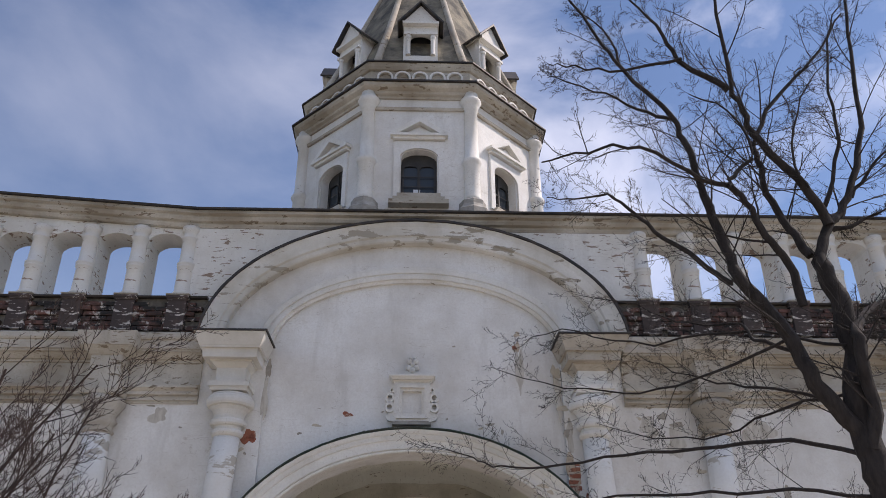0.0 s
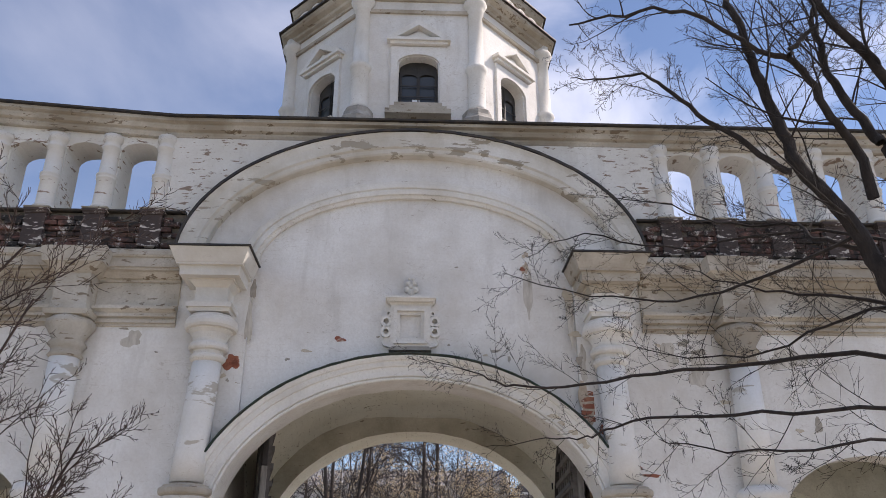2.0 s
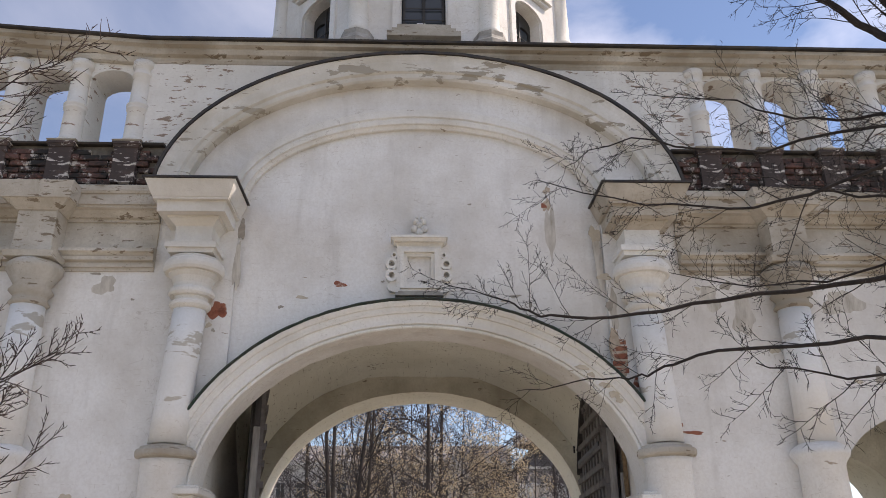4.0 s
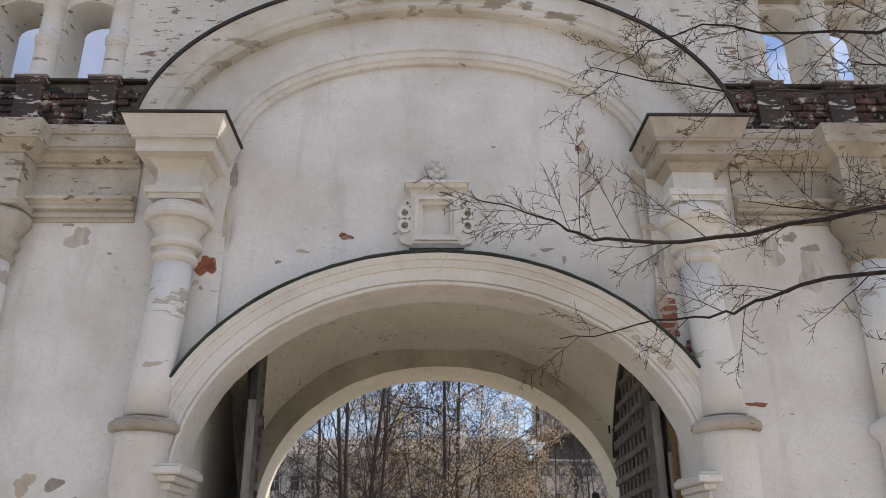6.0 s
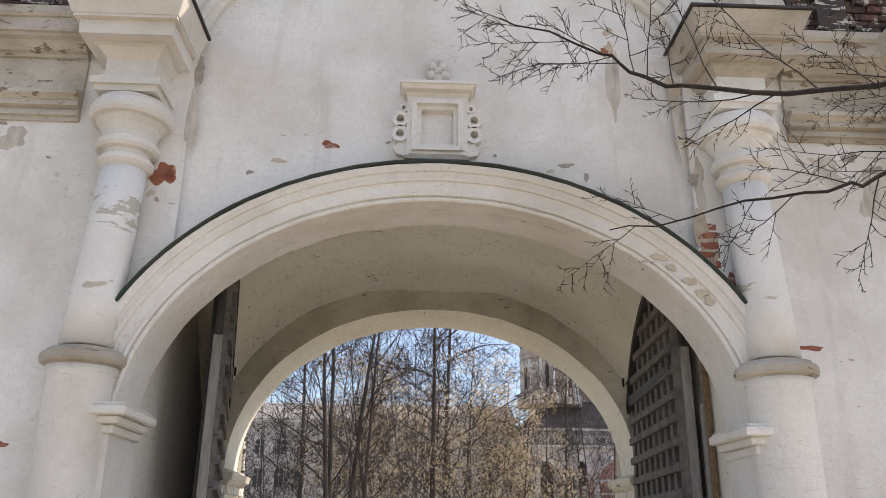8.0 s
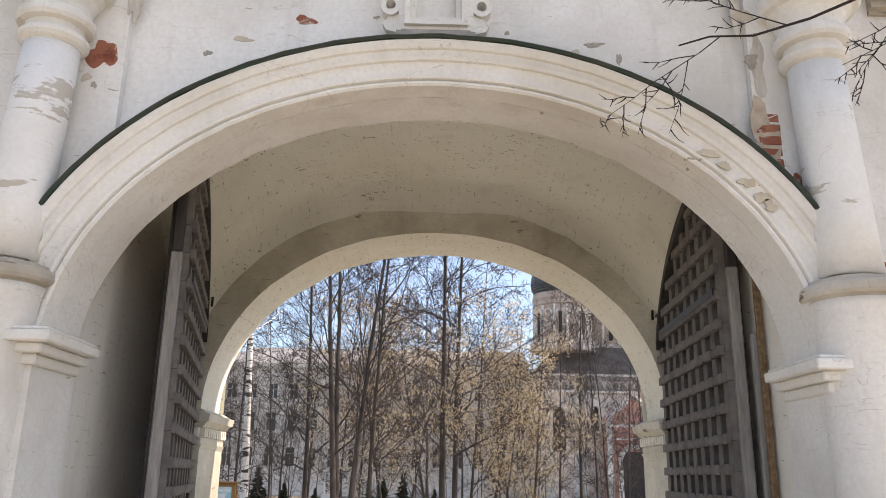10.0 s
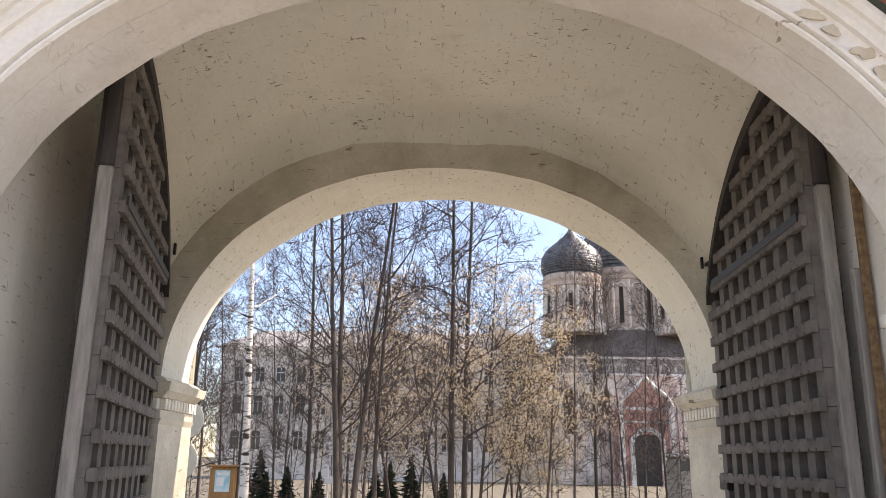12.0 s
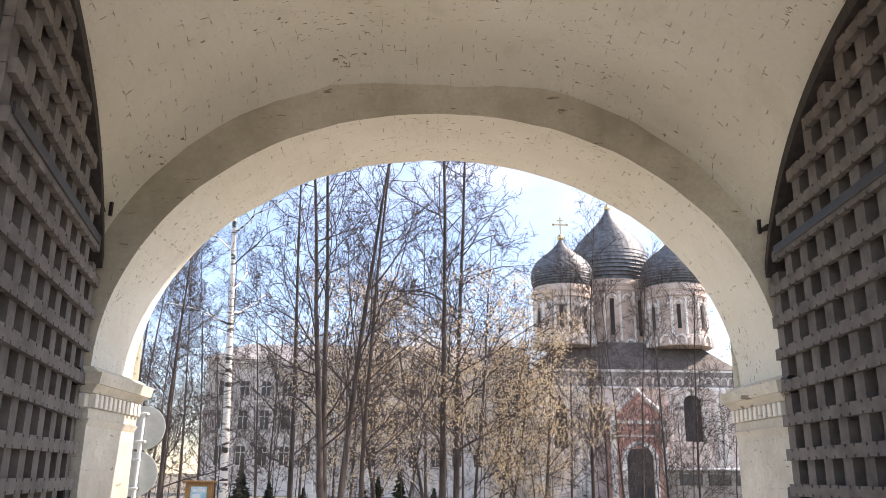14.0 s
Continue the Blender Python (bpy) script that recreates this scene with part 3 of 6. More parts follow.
# entablature of the wings, with brick band above
def wing(side):
    x0, x1 = (-END, -3.66) if side < 0 else (3.72, END)
    t = thing("wing_entablature", "grimy stained entablature with weathered ledges", "cornice", "entablatures of the wings")
    bm = bmesh.new()
    run_profile(bm, [(-0.045, 5.50), (-0.08, 5.50), (-0.08, 5.545), (-0.12, 5.55), (-0.12, 5.60), (-0.10, 5.605), (-0.10, 5.63), (-0.165, 5.64), (-0.165, 5.69), (-0.15, 5.695), (-0.19, 5.73), (-0.23, 5.745), (-0.23, 5.79), (-0.10, 5.83), (-0.045, 5.83)], x0, x1)
    part("architrave", bm, GRIMY, t)
    bm = bmesh.new()
    run_profile(bm, [(-0.045, 5.832), (-0.085, 5.832), (-0.085, 6.22), (-0.045, 6.22)], x0, x1)
    part("frieze", bm, GRIMY, t, "stained flat frieze")
    bm = bmesh.new()
    run_profile(bm, [(-0.045, 6.222), (-0.12, 6.222), (-0.12, 6.26), (-0.17, 6.27), (-0.24, 6.35), (-0.30, 6.365), (-0.30, 6.40), (-0.33, 6.405), (-0.33, 6.56), (-0.355, 6.565), (-0.375, 6.60), (-0.375, 6.68), (-0.30, 6.72), (-0.045, 6.78)], x0, x1)
    part("cornice", bm, GRIMY, t, "limewashed blocks with open joints")
    return t


wing(-1)
wing(1)


# arcade columns of the parapet and their pedestals
def baluster(cx):
    t = thing("arcade_column", "small chipped white half-column of the parapet arcade", "column", "columns of the parapet arcade")
    bm = bmesh.new()
    lathe(bm, [(0.15, 7.50), (0.185, 7.515), (0.185, 7.55), (0.165, 7.575), (0.15, 7.60), (0.145, 8.06), (0.165, 8.075), (0.165, 8.10), (0.150, 8.115), (0.172, 8.135), (0.172, 8.165), (0.14, 8.18), (0.132, 8.66), (0.155, 8.675), (0.155, 8.71), (0.135, 8.725), (0.13, 8.80), (0.165, 8.83), (0.165, 8.93)], cx, -0.02, 20)
    part("shaft", bm, COLONNETTE, t, smooth=True)
    bm = bmesh.new()
    slab_stack(bm, [(0.19, -0.25, 7.445, 7.465, 0.21, -0.27), (0.215, -0.275, 7.465, 7.485, 0.20, -0.26), (0.19, -0.24, 7.485, 7.505, 0.17, -0.21)], cx, 0.015)
    part("plinth", bm, GRIMY, t, "stained moulded plinth")
    bm = bmesh.new()
    slab_stack(bm, [(0.165, -0.235, 6.80, 7.36, 0.165, -0.235), (0.18, -0.25, 7.36, 7.40, 0.19, -0.265), (0.20, -0.275, 7.40, 7.442, 0.20, -0.275)], cx, -0.115)
    part("pedestal", bm, PIER_DARK, t, "blackened brick pedestal with scraps of whitewash")
    return t


first = baluster(0.0)
first.location = (L_OPEN[0] + STEP / 2, 0, 0)
for x in [L_OPEN[i] - STEP / 2 for i in range(8)] + [R_OPEN[0] - STEP / 2] + [R_OPEN[i] + STEP / 2 for i in range(7)]:
    copy_thing(first, pose(x, 0, 0))

# coping of the whole parapet
coping = thing("parapet_cornice", "stained moulded cornice along the parapet under a sheet-iron coping", "cornice")
bm = bmesh.new()
prof = [(0.6, 8.925), (-0.07, 8.925), (-0.10, 8.97), (-0.10, 9.01), (-0.17, 9.03), (-0.20, 9.08), (-0.20, 9.12), (-0.28, 9.14), (-0.28, 9.20), (0.6, 9.20)]
run_profile(bm, prof, -4.1, END)
bm2 = bmesh.new()
run_profile(bm2, prof, -END, -4.104)
for v in bm2.verts:
    v.co.z += left_top(v.co.x) - 8.92
part("moulding", bm, GRIMY, coping)
part("moulding", bm2, GRIMY, coping)
bm = bmesh.new()
run_profile(bm, [(0.7, 9.204), (-0.34, 9.204), (-0.35, 9.235), (0.7, 9.30)], -4.1, END)
part("tin_cap", bm, IRON_ROOF, coping, "dark sheet-iron coping")
bm = bmesh.new()
run_profile(bm, [(0.7, 9.204), (-0.34, 9.204), (-0.35, 9.235), (0.7, 9.30)], -END, -4.104)
for v in bm.verts:
    v.co.z += left_top(v.co.x) - 8.92
part("tin_cap", bm, IRON_ROOF, coping, "dark sheet-iron coping")

# ---- passage: side walls, vault, far arch ----
for s, name, near, far in ((-1, "wall_west", -2.862, -2.99), (1, "wall_east", 2.962, 3.08)):
    bm = bmesh.new()
    for q in box(bm, *sorted((far, s * 3.9)), 0.483, 3.8, 0.0, 5.6):
        if abs(q.co.x - far) < 1e-4 and q.co.y < 1.0:
            q.co.x = near
    tagged(part(name, bm, JAMB), "smooth pale plaster side wall of the gate passage", "wall", kind="structure")
bm = bmesh.new()
nx, ny = 110, 60
grid = [[None] * (nx + 1) for _ in range(ny + 1)]
rnd = random.Random(11)
for j in range(ny + 1):
    y = 0.47 + (3.82 - 0.47) * j / ny
    for i in range(nx + 1):
        x = 0.05 - 3.3 * math.cos(math.pi * i / nx)
        u = abs(x - 0.05) / 3.3
        z = 2.75 + 2.42 * max(0.0, 1 - u ** 3.2) ** (1 / 3.2)
        z_end = 2.9 + 2.38 * math.sqrt(max(0.0, 1 - min(1.0, abs(x - 0.08) / 3.0) ** 2))
        k = min(1.0, max(0.0, (y - 2.1) / 1.7))
        k = k * k * (3 - 2 * k)
        z = z + (min(z, z_end) - z) * k + 0.025 * noise.noise((x * 1.3, y * 1.3, 2.0)) + 0.016 * noise.noise((x * 4.1, y * 4.1, 5.0)) + 0.010 * noise.noise((x * 11.0, y * 19.0, 7.0))
        if y > 3.35:
            z -= 0.30 * (1 - math.sqrt(max(0.0, 1 - ((y - 3.35) / 0.47) ** 2)))
        grid[j][i] = bm.verts.new((x, y, z))
for j in range(ny):
    for i in range(nx):
        bm.faces.new((grid[j][i], grid[j][i + 1], grid[j + 1][i + 1], grid[j + 1][i]))
vault = part("ceiling", bm, SOFFIT, smooth=True)
solid = vault.modifiers.new("thickness", "SOLIDIFY")
solid.thickness, solid.offset = 0.3, 1.0
tagged(vault, "cream limewashed vault with flaking brick relief", "ceiling", kind="structure")
bm = bmesh.new()
arch_wall(bm, -END, END, 3.8, 4.92, 0.0, 7.0, (SIDE_L, FAR_ARCH, SIDE_R), 56)
for v in bm.verts:
    if abs(v.co.x - FAR_ARCH[0]) < FAR_ARCH[1] + 0.01 and 2.0 < v.co.z < 4.7:
        if v.co.y > 4.7:
            v.co.x = FAR_ARCH[0] + (v.co.x - FAR_ARCH[0]) * 1.02
        if v.co.z > 2.45:
            v.co.z += 0.024 * noise.noise((v.co.x * 2.1, v.co.y, 3.0)) + 0.014 * noise.noise((v.co.x * 6.5, v.co.y, 9.0))
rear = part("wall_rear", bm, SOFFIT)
rear.data.materials.append(BLOTCHED)
# faces towards -y take the darker, blotched plaster
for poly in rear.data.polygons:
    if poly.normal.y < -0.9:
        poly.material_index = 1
tagged(rear, "cream plastered rear gate wall with an archway", "wall", kind="structure")
for s in (-1, 1):
    bm = boxes((min(s * 3.95, s * END), max(s * 3.95, s * END), 0.49, 3.79, 4.6, 4.9))
    tagged(part("ceiling", bm, SOFFIT), "plain ceiling slab over the side passage", "ceiling", kind="structure")
tagged(part("roof_slab", boxes((-END, END, 0.66, 4.91, 7.004, 7.3)), IRON_ROOF), "flat roof slab behind the parapet", "roof", kind="structure")

# far imposts with dentils
for s in (-1, 1):
    xj = FAR_ARCH[0] + s * FAR_ARCH[1]
    t = thing("dentil_impost", "cream impost with a row of dentils on the rear arch pier", "impost", "imposts of the rear arch")
    bm = bmesh.new()
    for d, z0, z1, d2 in ((0.03, 1.90, 1.96, 0.06), (0.04, 1.96, 2.04, 0.04), (0.06, 2.16, 2.22, 0.12), (0.14, 2.22, 2.31, 0.16), (0.12, 2.31, 2.37, 0.03)):
        v = box(bm, *sorted((xj - s * d, xj + s * 0.3)), 3.8 - d, 4.86 + d * 0.3, z0, z1)
        for q in v[4:]:
            if (q.co.x - xj) * s < 0:
                q.co.x = xj - s * d2
            q.co.y += (d - d2) if q.co.y < 4.4 else 0.0
    part("moulding", bm, BLOTCHED, t)
    for i in range(11):
        y = 3.80 + 0.1 * i
        part("dentil", worn_box(*sorted((xj - s * 0.075, xj + s * 0.05)), y, y + 0.06, 2.045, 2.155, 0.006), JAMB, t)
    for i in range(3):
        x = xj + s * (0.02 + 0.1 * i)
        part("dentil", worn_box(x - 0.035, x + 0.035, 3.73, 3.83, 2.045, 2.155, 0.006), JAMB, t)
    bm = boxes((*sorted((xj - s * 0.03, xj + s * 0.3)), 3.775, 4.88, 0.0, 1.9))
    part("pier", bm, BLOTCHED, t)


# ---- gate leaves ----
def gate_leaf(hinge, toe, height_fn, label):
    """A plank leaf with a riveted wooden lattice; local x runs from hinge to toe, local -y faces the passage."""
    d = Vector((toe[0] - hinge[0], toe[1] - hinge[1], 0))
    width = d.length
    t = thing("gate_leaf", label, "gate", "leaves of the gate")
    inward = 1 if hinge[0] < 0 else -1
    m4 = Matrix.Translation((hinge[0], hinge[1], 0)) @ Matrix.Rotation(math.atan2(d.y, d.x), 4, "Z")
    t.matrix_basis = m4
    # the passage lies to the right of the hinge-to-toe line on the west leaf, to the left on the east leaf
    side = 1 if (Matrix.Rotation(-math.atan2(d.y, d.x), 3, "Z") @ Vector((inward, 0, 0))).y > 0 else -1
    n_pl = 9
    for i in range(n_pl):
        x0, x1 = width * i / n_pl + 0.004, width * (i + 1) / n_pl - 0.004
        bm = bmesh.new()
        for j in range(5):
            v = box(bm, x0 + (x1 - x0) * j / 5, x0 + (x1 - x0) * (j + 1) / 5, *sorted((-side * 0.08, -side * 0.03)), 0.12, 2.0)
            for q in v[4:]:
                q.co.z = height_fn(q.co.x / width) - 0.005
        bmesh.ops.remove_doubles(bm, verts=bm.verts[:], dist=1e-4)
        # plank colour carries painted shade behind the lattice
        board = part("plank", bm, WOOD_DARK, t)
        # paler back faces added to bounce light onto the wall behind the leaf
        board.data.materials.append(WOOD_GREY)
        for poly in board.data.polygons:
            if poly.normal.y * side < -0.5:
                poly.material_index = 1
    cols, step_z = 8, 0.262
    pitch = (width - 0.14) / cols
    # uprights of stacked blocks, each block with a shoulder that makes a ledge in its cell
    for i in range(cols + 1):
        x = 0.07 + pitch * i
        bm = bmesh.new()
        w = pitch * 0.225 if 0 < i < cols else 0.07
        cap = min(height_fn(max(0.0, x - w) / width), height_fn(min(width, x + w) / width)) - 0.06
        z = 0.15
        while z < cap - 0.01:
            z2 = min(z + step_z - 0.004, cap)
            box(bm, x - w, x + w, *sorted((-side * 0.028, side * 0.105)), z, z2)
            z += step_z
        part("upright_bar", bm, WOOD_BAR, t)
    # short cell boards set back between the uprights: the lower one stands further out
    # their dark colour paints the shade of the cells
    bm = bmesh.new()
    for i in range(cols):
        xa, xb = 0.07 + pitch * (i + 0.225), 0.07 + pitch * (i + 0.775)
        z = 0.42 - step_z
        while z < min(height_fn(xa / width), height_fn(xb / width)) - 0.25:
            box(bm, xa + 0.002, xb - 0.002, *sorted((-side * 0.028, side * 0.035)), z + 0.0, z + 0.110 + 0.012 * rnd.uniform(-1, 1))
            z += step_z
    tagged(part("cell_board", bm, WOOD_CELL, t, "stub boards coloured dark for the shade inside the lattice cells"), kind="stuff")
    z = 0.42
    while z < 4.6:
        us = [u / 60 for u in range(61) if height_fn(u / 60) > z + 0.12]
        if us and (us[-1] - us[0]) * width > 0.3:
            bm = bmesh.new()
            x0, x1 = us[0] * width + 0.03, us[-1] * width - 0.02
            # the bar, notched at both edges beside every upright
            cuts = [x0]
            for i in range(cols + 1):
                for dx in (-0.29, 0.29):
                    x = 0.07 + pitch * (i + dx)
                    cuts += [x - 0.012, x + 0.012]
            cuts = sorted(c for c in cuts if x0 <= c <= x1) + [x1]
            lean = 0.008 * rnd.uniform(-1, 1)
            for xa, xb in zip(cuts, cuts[1:]):
                if xb - xa < 1e-4:
                    continue
                notch = 0.02 if xb - xa < 0.0245 else 0.0
                lo = z - 0.044 + lean * (xa - x0) + notch
                hi = z + 0.044 + lean * (xa - x0) - notch
                box(bm, xa, xb, *sorted((side * 0.106, side * 0.150)), lo, hi)
            part("cross_bar", bm, WOOD_BAR, t)
        z += step_z
    # rim that follows the arched top, and the toe stile
    bm = bmesh.new()
    pts = [(u / 24 * width, height_fn(u / 24)) for u in range(25)]
    for (xa, za), (xb, zb) in zip(pts, pts[1:]):
        v = box(bm, xa, xb, *sorted((-side * 0.05, side * 0.155)), 0, 1)
        for q in v:
            top = za if abs(q.co.x - xa) < 1e-4 else zb
            q.co.z = top + 0.03 if q.co.z > 0.5 else top - 0.08
    part("top_rail", bm, WOOD_DARK, t)
    part("strap", worn_box(0.25, width - 0.05, *sorted((side * 0.151, side * 0.166)), 3.30, 3.37, 0.004), BLACK_METAL, t, "dark iron strap")
    part("toe_stile", worn_box(width - 0.015, width + 0.055, -0.045, 0.055, 0.1, height_fn(1.0) - 1.05, 0.012), WOOD_GREY, t, "pale weathered closing stile")
    part("toe_stile", worn_box(width - 0.015, width + 0.05, -0.045, 0.05, height_fn(1.0) - 1.045, height_fn(1.0), 0.012), WOOD_DARK, t, "darker upper stile")
    part("hinge_stile", worn_box(-0.06, 0.04, -0.06, 0.06, 0.1, height_fn(0.0) + 0.02, 0.01), WOOD_DARK, t)
    for z in (1.35, 2.2):
        part("hinge", worn_box(-0.1, 0.16, *sorted((side * 0.05, side * 0.125)), z, z + 0.14, 0.01), BLACK_METAL, t, "black iron hinge")
    return t


def leaf_height(u):
    """Rim of a leaf that closes half of the arch: low at the hinge, high at the toe."""
    return 2.55 + 2.05 * math.sqrt(max(0.0, 1 - (1 - (0.06 + 0.94 * u)) ** 2))


gate_leaf((-2.84, 3.72), (-2.28, 0.98), leaf_height, "open grey wooden lattice gate leaf, standing off the wall")
gate_leaf((2.98, 3.72), (2.80, 1.12), leaf_height, "open grey wooden lattice gate leaf against the passage wall")
post = thing("rusty_post", "flat rusty iron strip beside the open gate leaf", "post")
part("strip", worn_box(2.895, 2.955, 0.86, 0.90, 0.0, 3.75, 0.008), RUST, post)
part("board", worn_box(2.87, 2.955, 0.93, 0.99, 0.0, 2.9, 0.01), WOOD_GREY, post, "pale grey board")

# floodlights on the end wall
for x, z in ((-2.79, 3.58), (2.93, 3.52)):
    s = 1 if x > 0 else -1
    t = thing("floodlight", "small black floodlight on a bracket", "lamp", "floodlights in the passage")
    part("housing", worn_box(x - 0.055, x + 0.055, 3.62, 3.70, z - 0.10, z + 0.10, 0.015), BLACK_METAL, t)
    part("bracket", boxes((x - 0.02 - s * 0.06, x + 0.02 - s * 0.06, 3.66, 3.8, z + 0.07, z + 0.10), (x - s * 0.14 - 0.012, x - s * 0.14 + 0.012, 3.66, 3.69, z + 0.02, z + 0.14)), BLACK_METAL, t)
    part("lens", boxes((x - 0.045, x + 0.045, 3.612, 3.618, z - 0.08, z + 0.08)), GLASS, t)

bm = bmesh.new()
v = [bm.verts.new(p) for p in ((5.5, 1.2, 7.302), (END, 1.2, 7.302), (END, 4.6, 7.302), (5.5, 4.6, 7.302), (6.5, 2.9, 8.15), (END, 2.9, 8.15))]
for f in ((0, 1, 5, 4), (2, 3, 4, 5), (3, 0, 4), (1, 2, 5), (0, 3, 2, 1)):
    bm.faces.new([v[i] for i in f])
tagged(part("wing_roof", bm, plain("grey_roof_iron", (0.13, 0.14, 0.155), (0.19, 0.20, 0.215), 2.0, 0.6, 0.3)), "low grey sheet-iron hipped roof behind the arcade", "roof", kind="structure")

# ---- plaque over the arch ----
plaque = thing("wall_plaque", "white stone framed blank plaque with scrolls and a small crest", "plaque")
px = 0.01
part("slab", worn_box(px - 0.17, px + 0.17, -0.01, 0.029, 5.33, 5.78, 0.006), WHITE, plaque, "blank recessed panel")
bm = bmesh.new()
for w, y in ((0.0, -0.085), (0.05, -0.14), (0.10, -0.10)):
    a, b = 0.165 + w, 0.165 + w + 0.05
    box(bm, px - b, px - a, y, 0.028, 5.36 - w, 5.75 + w)
    box(bm, px + a, px + b, y, 0.028, 5.36 - w, 5.75 + w)
    box(bm, px - b, px + b, y, 0.028, 5.75 + w, 5.80 + w)
    box(bm, px - b, px + b, y, 0.028, 5.31 - w, 5.36 - w)
part("frame", bm, MOULD, plaque)
bm = bmesh.new()
slab_stack(bm, [(0.31, -0.09, 5.90, 5.94, 0.34, -0.11), (0.36, -0.19, 5.94, 5.98, 0.385, -0.22), (0.40, -0.24, 5.98, 6.015, 0.40, -0.24), (0.37, -0.20, 6.015, 6.03, 0.36, -0.06), (0.30, -0.06, 6.03, 6.06, 0.20, -0.05), (0.20, -0.05, 6.06, 6.12, 0.12, -0.045)], px, 0.028)
part("cornice", bm, MOULD, plaque)
bm = bmesh.new()
slab_stack(bm, [(0.33, -0.15, 5.15, 5.19, 0.33, -0.15), (0.29, -0.12, 5.19, 5.22, 0.29, -0.12)], px, 0.028)
part("sill", bm, STONE_GREY, plaque, "grey moulded sill")
for s in (-1, 1):
    bm = bmesh.new()
    # two open rings between a flared foot and a small volute, on a backing edge
    for cz, r, dx in ((5.47, 0.085, 0.385), (5.64, 0.085, 0.385), (5.77, 0.045, 0.35)):
        ring_n = 16
        for i in range(ring_n):
            t0, t1 = 2 * math.pi * i / ring_n, 2 * math.pi * (i + 1) / ring_n
            q = []
            for y in (-0.085, 0.028):
                for t_, rr in ((t0, r), (t1, r), (t1, r * 0.5), (t0, r * 0.5)):
                    q.append(bm.verts.new((px + s * dx + rr * math.cos(t_), y, cz + rr * 1.12 * math.sin(t_))))
            for f in ((0, 1, 2, 3), (7, 6, 5, 4), (0, 4, 5, 1), (2, 6, 7, 3)):
                bm.faces.new([q[k] for k in f])
    foot = [(0.31, 5.22), (0.42, 5.25), (0.45, 5.31), (0.41, 5.36), (0.39, 5.40), (0.31, 5.40)]
    v = [bm.verts.new((px + s * a, y, z)) for y in (-0.05, 0.028) for a, z in foot]
    bm.faces.new(v[:6])
    bm.faces.new(v[6:][::-1])
    for i in range(6):
        bm.faces.new((v[i], v[(i + 1) % 6], v[6 + (i + 1) % 6], v[6 + i]))
    box(bm, *sorted((px + s * 0.31, px + s * 0.345)), -0.05, 0.028, 5.41, 5.86)
    part("scroll", bm, MOULD, plaque, "carved pierced scroll")
bm = bmesh.new()
for dx, cz, r in ((-0.055, 6.30, 0.05), (0.055, 6.30, 0.05), (-0.07, 6.19, 0.055), (0.07, 6.19, 0.055), (0.0, 6.245, 0.05), (0.0, 6.14, 0.06), (-0.035, 6.37, 0.028), (0.035, 6.37, 0.028)):
    petal = bmesh.ops.create_uvsphere(bm, u_segments=10, v_segments=6, radius=r)["verts"]
    for v in petal:
        v.co = Vector((px + dx + v.co.x, -0.035 + v.co.y * 1.1, cz + v.co.z))
part("crest", bm, MOULD, plaque, "small carved flower crest")

